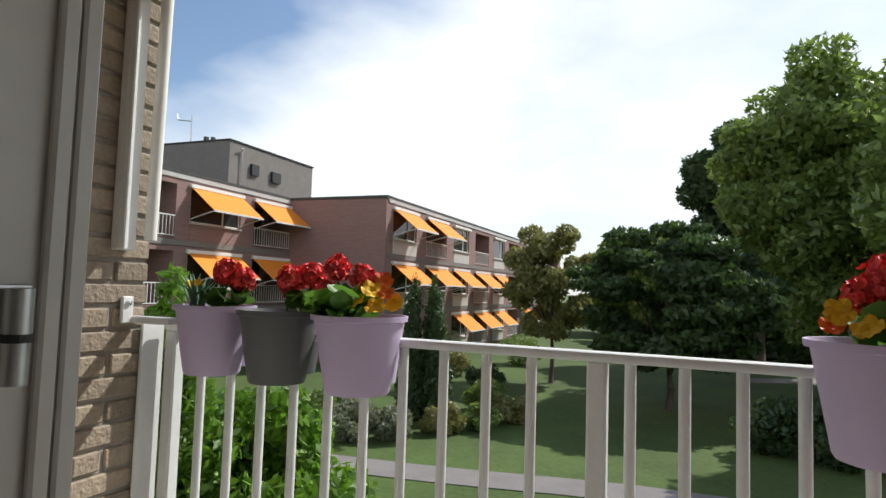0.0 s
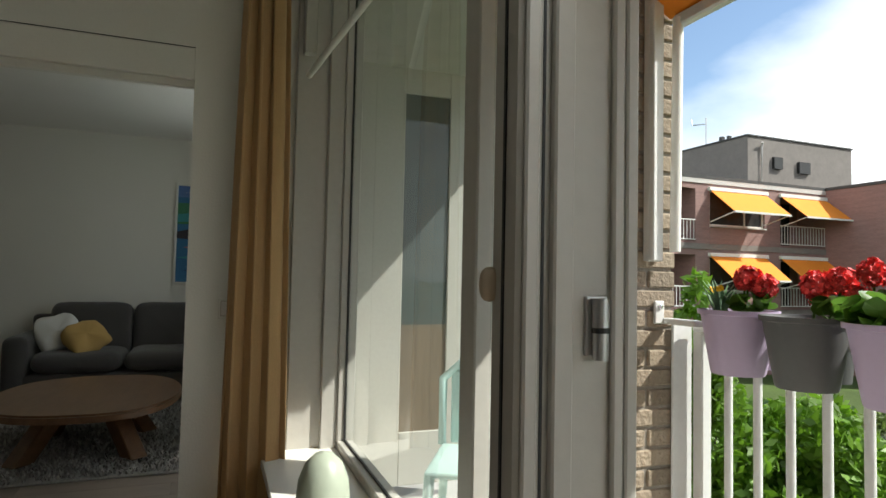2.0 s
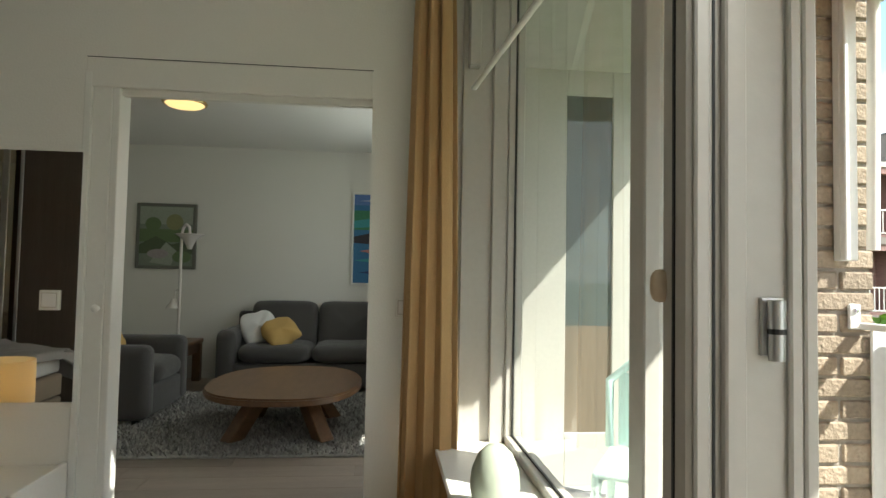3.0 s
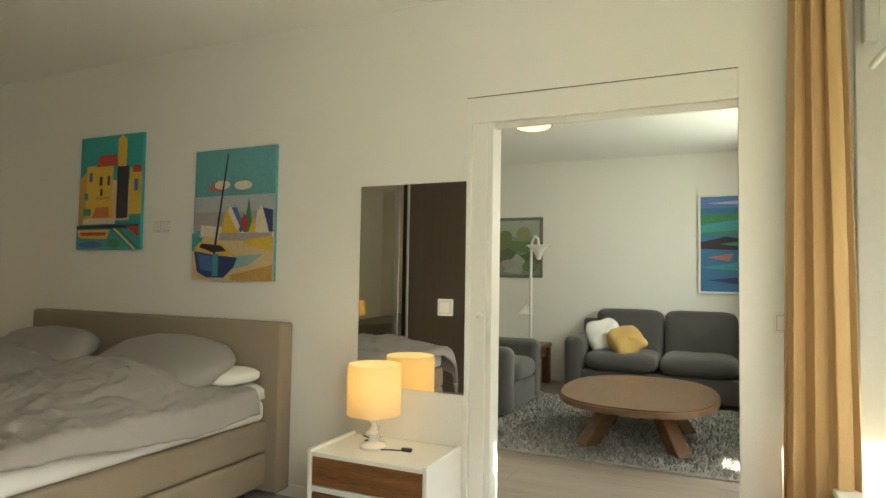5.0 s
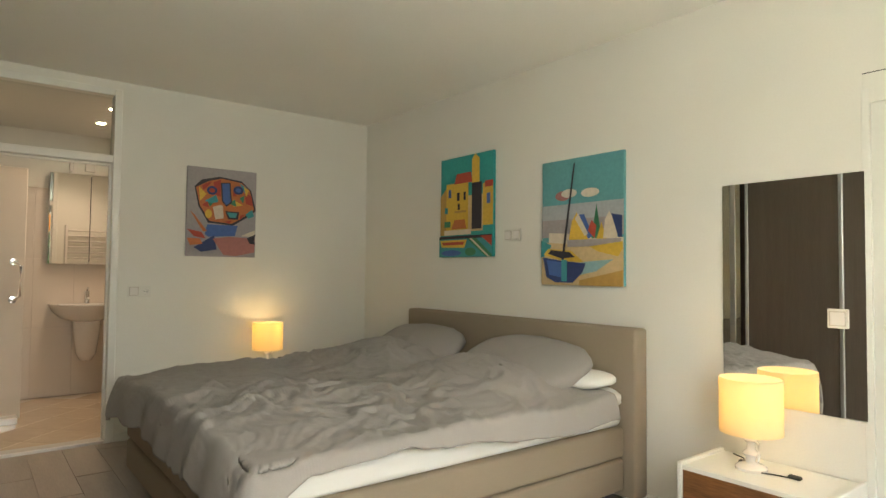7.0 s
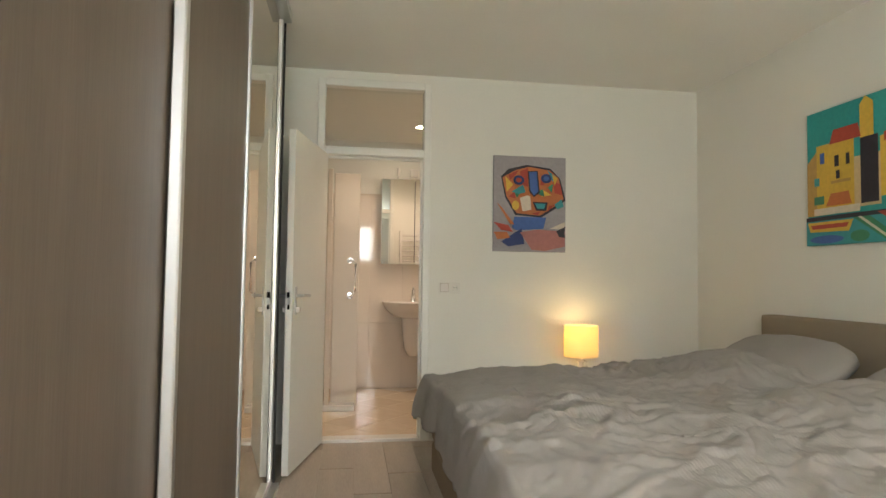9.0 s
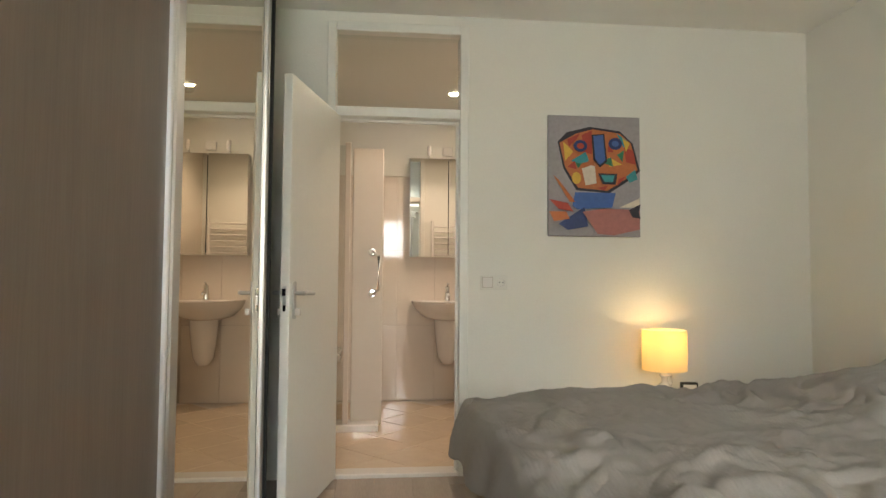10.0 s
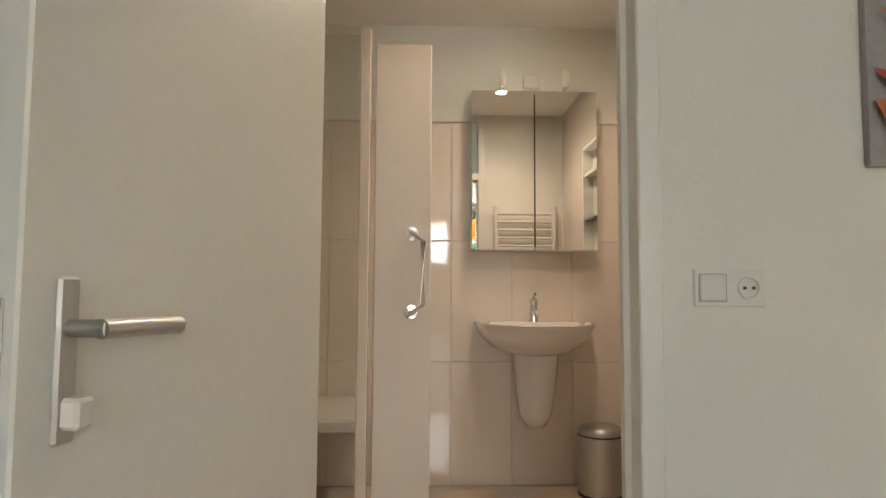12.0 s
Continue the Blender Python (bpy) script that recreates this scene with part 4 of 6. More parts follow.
painting(pose(-0.836, S + 0.001, 1.305, 0, 0, 180), 0.53, 0.68, "bold abstract painting with orange and blue patches on grey", (0.36, 0.33, 0.34), [
    (DRK, [(0.10, 0.78), (0.2, 0.86), (0.45, 0.91), (0.78, 0.88), (0.92, 0.78), (1.0, 0.55), (0.86, 0.46), (0.66, 0.36), (0.3, 0.38), (0.16, 0.56)]), (ORG, [(0.12, 0.77), (0.3, 0.85), (0.48, 0.89), (0.78, 0.86), (0.9, 0.78), (0.97, 0.56), (0.84, 0.48), (0.64, 0.38), (0.32, 0.40), (0.18, 0.57)]),
    (YEL, [(0.16, 0.78), (0.27, 0.70), (0.18, 0.62)]), (GRN, [(0.27, 0.64), (0.42, 0.66), (0.32, 0.56)]), (RED, [(0.36, 0.84), (0.47, 0.88), (0.47, 0.68), (0.38, 0.7)]), (YEL, [(0.66, 0.66), (0.8, 0.6), (0.66, 0.58)]), (TEAL, [(0.74, 0.86), (0.86, 0.8), (0.82, 0.74)]), (CRM, [(0.36, 0.56), (0.5, 0.6), (0.52, 0.44), (0.4, 0.42)]), (GRN, [(0.56, 0.62), (0.68, 0.66), (0.7, 0.58)]), (TEAL, [(0.84, 0.5), (0.94, 0.56), (0.97, 0.48), (0.88, 0.45)]), (YEL, disc(0.3, 0.48, 0.05, 0.05)),
    (RED, [(0.2, 0.8), (0.34, 0.85), (0.30, 0.80), (0.22, 0.74)]), (TEAL, [(0.24, 0.62), (0.40, 0.70), (0.44, 0.62), (0.34, 0.60)]), (RED, [(0.64, 0.70), (0.66, 0.82), (0.70, 0.70)]), (ORG, [(0.40, 0.60), (0.48, 0.66), (0.50, 0.58)]), (RED, [(0.82, 0.74), (0.92, 0.72), (0.95, 0.60), (0.84, 0.62)]), (GRN, [(0.74, 0.68), (0.82, 0.72), (0.80, 0.62)]), (YEL, [(0.80, 0.82), (0.88, 0.78), (0.84, 0.70)]), (RED, [(0.20, 0.57), (0.28, 0.62), (0.30, 0.55)]), (RED, [(0.52, 0.40), (0.64, 0.42), (0.60, 0.38)]), (ORG, [(0.72, 0.54), (0.82, 0.58), (0.80, 0.48)]), (RED, [(0.76, 0.48), (0.84, 0.50), (0.74, 0.42)]),
    (DBL, disc(0.34, 0.745, 0.075, 0.05)), (RED, disc(0.34, 0.745, 0.04, 0.025)), (DBL, disc(0.72, 0.77, 0.075, 0.05)), (BLUE, disc(0.72, 0.77, 0.04, 0.025)), (DRK, [(0.46, 0.84), (0.6, 0.85), (0.63, 0.62), (0.55, 0.57), (0.48, 0.63)]), (BLUE, [(0.48, 0.83), (0.585, 0.84), (0.61, 0.63), (0.55, 0.59), (0.50, 0.64)]), (DRK, [(0.53, 0.52), (0.74, 0.52), (0.72, 0.43), (0.58, 0.43)]), (TEAL, [(0.56, 0.505), (0.71, 0.505), (0.69, 0.45), (0.6, 0.45)]),
    (BLUE, [(0.28, 0.36), (0.72, 0.36), (0.68, 0.24), (0.3, 0.22), (0.25, 0.25)]), (DBL, [(0.1, 0.1), (0.38, 0.24), (0.42, 0.08), (0.2, 0.05)]), (PINK, [(0.36, 0.2), (0.6, 0.23), (0.98, 0.22), (0.98, 0.06), (0.7, 0.01), (0.52, 0.02)]), (CRM, [(0.76, 0.24), (0.98, 0.32), (0.98, 0.24)]), (DRK, [(0.86, 0.22), (0.99, 0.27), (0.97, 0.20), (0.99, 0.15), (0.9, 0.16)]), (ORG, [(0.04, 0.5), (0.1, 0.46), (0.28, 0.28), (0.22, 0.28)]), (RED, [(0.0, 0.3), (0.2, 0.27), (0.26, 0.2), (0.1, 0.22)]), (ORG, [(0.0, 0.2), (0.18, 0.2), (0.22, 0.14), (0.05, 0.12)])])
M_OLDFRAME = mat("dark green wood frame", (0.16, 0.16, 0.13), 0.5)
painting(pose(LW + 0.001, -2.78, 1.21, 0, 0, 90), 0.56, 0.64, "green landscape painting in a dark frame", (0.22, 0.26, 0.20), [((0.34, 0.37, 0.30), rect(0, 0.7, 1, 1)), ((0.14, 0.20, 0.09), rect(0, 0.4, 1, 0.62)), ((0.10, 0.13, 0.07), [(0, 0.35), (0.3, 0.5), (0.6, 0.36), (1, 0.46), (1, 0.2), (0, 0.2)]), ((0.26, 0.27, 0.13), disc(0.65, 0.74, 0.16, 0.14)), ((0.14, 0.20, 0.09), disc(0.25, 0.70, 0.15, 0.12)), ((0.34, 0.37, 0.30), [(0.2, 0.05), (0.5, 0.4), (0.7, 0.25), (0.6, 0)]), (GRY, disc(0.35, 0.2, 0.2, 0.08)), ((0.14, 0.20, 0.09), disc(0.8, 0.15, 0.18, 0.1))], 0.035, M_OLDFRAME)
painting(pose(LW + 0.001, -0.485, 1.06, 0, 0, 90), 0.62, 0.99, "blue and green abstract seascape in white frame", (0.04, 0.17, 0.34), [((0.10, 0.20, 0.45), rect(0, 0.88, 1, 1)), ((0.4, 0.45, 0.6), [(0.1, 0.93), (0.9, 0.97), (0.9, 0.9)]), (GRN, rect(0, 0.6, 1, 0.82)), (TEAL, [(0, 0.7), (1, 0.8), (1, 0.66), (0, 0.62)]), (DRK, [(0.0, 0.52), (0.4, 0.58), (1, 0.5), (1, 0.42), (0, 0.45)]), (PINK, [(0.1, 0.36), (0.5, 0.4), (0.45, 0.32)]), (GRN, [(0.3, 0.5), (1, 0.56), (0.9, 0.44)]), (TEAL, [(0.0, 0.25), (1, 0.35), (1, 0.2)]), (DBL, [(0.1, 0.12), (1, 0.18), (0.8, 0.06)])], 0.025, M_WHITE)

# curtain, with vase on the sill
def curtain_sheet(w, h, folds, amp, n=90):
    bm = bmesh.new()
    rows = []
    for k in range(13):
        z = h * k / 12
        squeeze = 0.60 + 0.40 * (1 - k / 12) ** 0.7
        row = []
        for i in range(n + 1):
            u = i / n
            ph = 2 * math.pi * folds * u
            row.append(bm.verts.new(((u - 0.5) * w * squeeze + 0.012 * math.sin(ph * 2 + 1), amp * math.sin(ph + 0.5 * math.sin(3 * u + k * 0.12)) * (0.8 + 0.2 * math.sin(7 * u)), z)))
        rows.append(row)
    for a, b in zip(rows, rows[1:]):
        for i in range(n):
            bm.faces.new((a[i], a[i + 1], b[i + 1], b[i]))
    return bm


curtain = thing("curtain", "ochre yellow floor length curtain drawn aside", "curtain", pose(-2.27, 0.03, 0.02, 0, 0, 78))
cl = part("cloth", curtain_sheet(0.25, 2.44, 3.5, 0.035), M_CURTAIN, curtain, "", 180)
md2 = cl.modifiers.new("thickness", "SOLIDIFY")
md2.thickness = 0.003
rail_ob = thing("curtain_rail", "slim white curtain rail on the ceiling", "curtain rail")
part("track", box((W + 0.03, 0.02, H - 0.025, -0.7, 0.05, H), bevel=0.003), M_WHITE, rail_ob)
vase = tagged(part("vase", lathe([(0, 0), (0.05, 0), (0.068, 0.03), (0.075, 0.07), (0.070, 0.12), (0.052, 0.165), (0.026, 0.19), (0, 0.196)], 32), mat("pale green ceramic", (0.42, 0.47, 0.38), 0.35), None, "", 180), "pale green egg shaped ceramic vase on the sill", "vase")
vase.location = (-1.62, 0.19, 0.466)

# ---- living room things ----
def seat_unit(name, label, category, m, n, cw, arm_h=0.60, back_h=0.86, depth=0.90, arm_w=0.19):
    """A sofa or armchair with n seats, facing +x before m; its back is at x = 0 and it starts at y = 0."""
    w = n * cw + 2 * arm_w
    s = thing(name, label, category, m)
    part("base", box((0.05, 0.03, 0.06, depth - 0.04, w - 0.03, 0.28), bevel=0.02, seg=2), M_SOFA, s, "", 50)
    for y0 in (0, w - arm_w):
        part("armrest", box((0.03, y0, 0.05, depth - 0.02, y0 + arm_w, arm_h), bevel=0.07, seg=4), M_SOFA, s, "", 60)
    for i in range(n):
        y = arm_w + cw * (i + 0.5)
        part("seat_cushion", cushion(depth - 0.22, cw - 0.005, 0.19, 6, 22, 0.01, i, None, pose(0.22 + (depth - 0.22) / 2, y, 0.37)), M_SOFA, s, "", 180)
        part("back_cushion", cushion(0.58, cw - 0.005, 0.25, 7, 22, 0.012, i + 4, None, pose(0.16, y, 0.57, 0, 80, 0)), M_SOFA, s, "", 180)
    part("back_frame", box((0, 0.04, 0.06, 0.12, w - 0.04, 0.74), bevel=0.04, seg=3), M_SOFA, s, "", 50)
    for x in (0.1, depth - 0.12):
        for y in (0.08, w - 0.08):
            part("foot", lathe([(0, 0), (0.025, 0), (0.032, 0.062), (0, 0.062)], 12, None, pose(x, y, 0)), M_BLACK, s)
    return s


seat_unit("sofa", "charcoal grey three seat sofa with rounded cushions", "sofa", pose(-6.66, -1.72, 0), 3, 0.70)
seat_unit("armchair", "charcoal grey armchair with rounded armrests", "armchair", pose(-4.46, -2.72, 0, 0, 0, 90), 1, 0.60)


def throw_pillow(m, mt, label, seed):
    p = tagged(part("cushion", cushion(0.33, 0.33, 0.13, 4, 18, 0.05, seed, None, pose(0, 0, 0, 0, 90, 0)), mt, None, "", 180), label, "cushion", "sofa cushions")
    p.matrix_basis = m
    return p


throw_pillow(pose(-6.10, -1.38, 0.60, 14, -22, 8), M_LINEN, "white square cushion on the sofa", 2)
throw_pillow(pose(-5.98, -1.14, 0.57, 32, -42, 10), M_YELLOW, "crumpled mustard yellow cushion on the sofa", 5)
throw_pillow(pose(-4.93, -2.33, 0.64, 0, -20, 90), M_YELLOW, "mustard yellow cushion in the armchair", 8)

table = thing("coffee_table", "heavy brown oak coffee table with splayed block legs", "coffee table", pose(-4.38, -0.83, 0.02, 0, 0, 0))
outline = []
for i in range(40):
    a = 2 * math.pi * i / 40
    outline.append((0.70 * math.copysign(abs(math.cos(a)) ** 0.85, math.cos(a)) * (1 + 0.02 * math.sin(3 * a)), 0.54 * math.copysign(abs(math.sin(a)) ** 0.8, math.sin(a))))
tb = prism(outline, 0.05, "z", 0.305)
bmesh.ops.bevel(tb, geom=[e for e in tb.edges if abs(e.verts[0].co.z - e.verts[1].co.z) < 1e-5], offset=0.012, segments=2, affect="EDGES")
part("tabletop", tb, M_OAK, table, "rounded thick oak top", 40)
for sx in (-1, 1):
    for sy in (-1, 1):
        bm = bmesh.new()
        a, b = Vector((sx * 0.16, sy * 0.14, 0.31)), Vector((sx * 0.34, sy * 0.30, 0.012))
        side = Vector((-(b - a).y, (b - a).x, 0)).normalized() * 0.055
        up = Vector((sx * 0.05, sy * 0.04, 0))
        v = [bm.verts.new(p + s1 * side + s2 * up) for p in (a, b) for s1, s2 in ((1, 1), (-1, 1), (-1, -1), (1, -1))]
        for f in ((0, 1, 2, 3), (7, 6, 5, 4), (0, 4, 5, 1), (1, 5, 6, 2), (2, 6, 7, 3), (3, 7, 4, 0)):
            bm.faces.new([v[i] for i in f])
        bmesh.ops.bevel(bm, geom=list(bm.edges), offset=0.006, segments=1, affect="EDGES")
        part("leg", bm, M_OAK, table, "splayed oak block leg")
side_table = thing("side_table", "low brown wooden corner table", "side table", pose(-6.28, -2.32, 0))
part("tabletop", box((-0.30, -0.28, 0.40, 0.30, 0.28, 0.445), bevel=0.008), M_OAK, side_table)
for sx in (-0.25, 0.25):
    for sy in (-0.23, 0.23):
        part("leg", box((sx - 0.04, sy - 0.04, 0, sx + 0.04, sy + 0.04, 0.40), bevel=0.004), M_OAK, side_table)
for y in (-0.24, 0.21):
    part("apron", box((-0.22, y, 0.30, 0.22, y + 0.03, 0.40)), M_OAK, side_table)

fl = thing("floor_lamp", "white floor lamp with upturned shade and small reading arm", "floor lamp", pose(-5.86, -2.08, 0))
part("base", lathe([(0, 0), (0.12, 0), (0.12, 0.015), (0.03, 0.03), (0, 0.03)], 28), M_CERAMIC, fl, "", 40)
part("pole", tube([(0, 0, 0.02), (0, 0, 1.50), (0.02, 0.02, 1.57), (0.06, 0.06, 1.60), (0.10, 0.10, 1.57), (0.11, 0.11, 1.50)], 0.014, 10), M_CERAMIC, fl, "", 60)
part("shade", lathe([(0.02, -0.09), (0.03, -0.06), (0.06, 0.0), (0.13, 0.05), (0.128, 0.055), (0.055, 0.005), (0.02, -0.08)], 20, None, pose(0.11, 0.11, 1.45)), M_CERAMIC, fl, "white flower shaped shade", 50)
part("reading_arm", tube([(0, 0, 0.98), (-0.03, -0.05, 0.97), (-0.03, -0.06, 0.85)], 0.008, 8), M_CERAMIC, fl, "", 60)
part("reading_shade", lathe([(0.02, 0.09), (0.03, 0.06), (0.075, 0), (0.072, 0), (0.026, 0.06)], 18, None, pose(-0.03, -0.06, 0.80)), M_CERAMIC, fl, "", 50)

cl2 = thing("ceiling_light", "round flush ceiling light with glowing opal glass", "ceiling light", pose(-4.87, -1.78, H))
part("rim", lathe([(0.165, 0), (0.175, -0.012), (0.17, -0.025), (0.152, -0.027), (0.15, 0)], 36), mat("brass rim", (0.6, 0.45, 0.2), 0.3, 0.9), cl2, "pale brass rim", 40)
part("diffuser", lathe([(0.154, -0.024), (0.13, -0.042), (0.08, -0.052), (0, -0.055)], 36), glow("opal glow", (1.0, 0.72, 0.30), 0.45), cl2, "glowing opal glass dome", 180)

# shaggy rug: a thick mat under thousands of short tufts
rug = thing("rug", "grey shaggy wool rug under the coffee table", "rug", pose(-5.72, -2.02, 0))
part("mat", box((0, 0, 0, 1.98, 2.1, 0.018), bevel=0.006), M_RUG, rug)
rr = np.random.RandomState(4)
NT2 = 16000
bx, by = rr.uniform(0.0, 1.98, NT2), rr.uniform(0.0, 2.1, NT2)
ang, hh, ln = rr.uniform(0, 6.28, NT2), rr.uniform(0.018, 0.034, NT2), rr.uniform(0.01, 0.03, NT2)
c, s_ = np.cos(ang), np.sin(ang)
wd = 0.007
vv = np.stack([np.stack([bx - s_ * wd, by + c * wd, np.full(NT2, 0.012)], 1), np.stack([bx + s_ * wd, by - c * wd, np.full(NT2, 0.012)], 1), np.stack([bx + c * ln + s_ * wd * 0.6, by + s_ * ln - c * wd * 0.6, 0.012 + hh], 1), np.stack([bx + c * ln - s_ * wd * 0.6, by + s_ * ln + c * wd * 0.6, 0.012 + hh], 1)], 1).reshape(-1, 3)
me = bpy.data.meshes.new("pile")
me.from_pydata(vv.tolist(), [], np.arange(NT2 * 4).reshape(-1, 4).tolist())
me.materials.append(M_RUG)
pile = new("pile", me)
pile.parent = rug
tagged(pile, "tufted grey wool pile", kind="stuff")

# ---- bathroom things ----
basin = thing("wash_basin", "white ceramic wash basin on a half pedestal", "wash basin", pose(-0.48, BS + 0.012, 0.03))
bm = bmesh.new()
prof = [(0.02, 0.66, 0.10), (0.10, 0.665, 0.2), (0.20, 0.70, 0.32), (0.26, 0.76, 0.40), (0.285, 0.815, 0.45), (0.29, 0.835, 0.46), (0.275, 0.838, 0.44), (0.25, 0.80, 0.36), (0.15, 0.74, 0.2), (0.02, 0.73, 0.1)]
rings = []
for r, z, dd in prof:
    rings.append([bm.verts.new((1.08 * r * math.cos(math.pi * i / 24), dd * math.sin(math.pi * i / 24) ** 0.8 if 0 < i < 24 else 0, z)) for i in range(25)])
for a, b in zip(rings, rings[1:]):
    for i in range(24):
        bm.faces.new((a[i], a[i + 1], b[i + 1], b[i]))
part("bowl", bm, M_CERAMIC, basin, "", 60)
part("ledge", box((-0.24, 0, 0.79, 0.24, 0.09, 0.838), bevel=0.01, seg=2), M_CERAMIC, basin)
part("half_pedestal", lathe([(0.0, 0.29), (0.05, 0.30), (0.085, 0.36), (0.105, 0.50), (0.12, 0.68)], 24, None, Matrix.Translation((0, 0.10, 0))), M_CERAMIC, basin, "white ceramic half pedestal", 180)
tap = part("tap", lathe([(0.026, 0), (0.024, 0.02), (0.02, 0.1), (0.022, 0.12), (0, 0.125)], 16, None, Matrix.Translation((0, 0.06, 0.838))), M_CHROME, basin, "chrome mixer tap", 50)
part("spout", tube([(0, 0.06, 0.90), (0, 0.12, 0.905), (0, 0.17, 0.89)], 0.012, 10), M_CHROME, tap, "", 60)
part("tap_lever", tube([(0, 0.06, 0.965), (0, 0.10, 0.985)], 0.008, 8), M_CHROME, tap, "", 60)

cab = thing("mirror_cabinet", "mirrored bathroom cabinet with two doors and lamps", "mirror cabinet", pose(-0.48, BS + 0.012, 1.245))
part("body", box((-0.335, 0, 0, 0.335, 0.10, 0.86), bevel=0.002), M_WHITE, cab)
for x0, x1 in ((-0.334, -0.004), (0.004, 0.334)):
    part("mirror_door", box((x0, 0.101, 0.002, x1, 0.107, 0.858)), M_MIRROR, cab, "mirror door")
part("hinge_gap", box((-0.003, 0.1, 0.02, 0.003, 0.109, 0.84)), M_BLACK, cab)
for x in (-0.17, 0.17):
    lm = part("lamp_arm", tube([(x, 0.05, 0.86), (x, 0.06, 0.89), (x, 0.11, 0.90)], 0.008, 8), M_CHROME, cab, "", 60)
    part("lamp_glass", lathe([(0.014, 0), (0.02, 0.03), (0.018, 0.07), (0.014, 0.09), (0, 0.09)], 14, None, Matrix.Translation((x, 0.11, 0.88))), M_CERAMIC, lm, "small opal lamp glass", 60)
part("junction_box", box((-0.045, 0, 0.90, 0.045, 0.03, 0.98), bevel=0.006), M_CERAMIC, cab)

bin_ = thing("pedal_bin", "small brushed steel pedal bin with black foot", "bin", pose(-0.80, BS + 0.17, 0))
part("body", lathe([(0, 0.012), (0.108, 0.012), (0.108, 0.30), (0.104, 0.30)], 36), M_ALU, bin_, "", 40)
part("lid", lathe([(0.111, 0.305), (0.112, 0.325), (0.09, 0.345), (0.04, 0.355), (0, 0.357)], 36), M_ALU, bin_, "steel lid", 60)
part("base_ring", lathe([(0, 0), (0.112, 0), (0.112, 0.014), (0, 0.014)], 36), M_BLACK, bin_)
part("collar", lathe([(0.110, 0.298), (0.113, 0.300), (0.113, 0.306), (0.110, 0.307)], 36), M_BLACK, bin_)
part("pedal", box((-0.03, 0.09, 0.005, 0.03, 0.15, 0.02), bevel=0.004), M_BLACK, bin_)

# shower: a glazed screen between posts, a low tub wall and a fixed white panel with grab bar
shower = thing("shower_screen", "glass shower screen with cream posts beside a tub wall", "shower screen")
post_x = 0.33
part("post", box((post_x - 0.02, -6.30, 0.02, post_x + 0.02, -6.26, 2.02), bevel=0.004), M_WTILE, shower)
part("panel", box((0.08, -6.40, 0.02, 0.30, -6.36, 2.0), bevel=0.004), mat("matt cream panel", (0.72, 0.65, 0.57), 0.55, 0, 20, 0.015, 0), shower, "cream fixed panel")
pane("pane", (post_x + 0.02, -6.28, 0.07), (E, -6.28, 2.0), shower, "clear shower glass", (0, 1, 0))
part("sill", box((0.10, -6.42, -0.005, E, -6.24, 0.05), bevel=0.008), M_CERAMIC, shower, "raised cream shower sill")
part("shower_seat", box((0.40, -7.30, 0.40, E, -6.75, 0.47), bevel=0.02, seg=2), M_CERAMIC, shower, "cream ledge")
bar = thing("grab_bar", "chrome grab bar with round wall flanges", "grab bar", pose(0.155, -6.36, 0))
part("bar", tube([(0, 0, 1.25), (0, 0.03, 1.255), (-0.045, 0.045, 1.22), (-0.045, 0.045, 0.98), (0, 0.03, 0.945), (0, 0, 0.95)], 0.010, 10), M_CHROME, bar, "", 60)
for z in (1.25, 0.95):
    part("flange", lathe([(0, 0.012), (0.026, 0.01), (0.03, 0)], 20, None, pose(0, 0, z, -90, 0, 0)), M_CHROME, bar, "", 50)
rad = thing("towel_radiator", "white ladder towel radiator on the bathroom wall", "radiator", pose(-0.72, S - 0.10, 0))
for x in (-0.24, 0.24):
    part("upright", tube([(x, -0.06, 0.75), (x, -0.06, 1.72)], 0.018, 10), M_CERAMIC, rad, "", 60)
for i in range(14):
    part("rung", tube([(-0.24, -0.06, 0.80 + i * 0.066), (0.24, -0.06, 0.80 + i * 0.066)], 0.011, 8), M_CERAMIC, rad, "", 60)
for x, y in ((-0.455, -6.0), (-0.455, -6.6)):
    spot = thing("downlight", "small round recessed ceiling downlight", "downlight", pose(x, y, H - 0.032), "bathroom downlights")
    part("ring", lathe([(0.045, 0), (0.045, -0.006), (0.034, -0.008), (0.034, 0)], 24), M_CHROME, spot)
    part("lens", lathe([(0.034, -0.003), (0, -0.004)], 24), glow("spot glow", (1.0, 0.83, 0.62), 25.0), spot, "glowing lens")
    lt = new("downlight_lamp", bpy.data.lights.new("downlight_lamp", "SPOT"))
    lt.data.energy, lt.data.color, lt.data.spot_size, lt.data.spot_blend, lt.data.shadow_soft_size = 1.5, (1.0, 0.71, 0.53), radians(140), 0.6, 0.04
    lt.location = (x, y, H - 0.06)
tall = thing("bathroom_cabinet", "tall cream bathroom cabinet with open niche, drawer and door", "cabinet", pose(BW + 0.002, -6.95, 0))
CD, CW = 0.08, 0.62
part("body", box((0, 0, 0.28, CD, 0.018, 2.0), (0, CW - 0.018, 0.28, CD, CW, 2.0), (0, 0.018, 0.28, CD - 0.02, CW - 0.018, 1.28), (0, 0.018, 1.28, 0.012, CW - 0.018, 2.0), (0.012, 0.018, 1.982, CD, CW - 0.018, 2.0), bevel=0.002), M_WHITE, tall)
part("shelf", box((0.012, 0.018, 1.80, CD - 0.01, CW - 0.018, 1.82)), M_WHITE, tall)
part("glass_shelf", box((0.012, 0.018, 1.50, CD - 0.01, CW - 0.018, 1.506)), M_DARKGLASS, tall, "dark edged glass shelf")
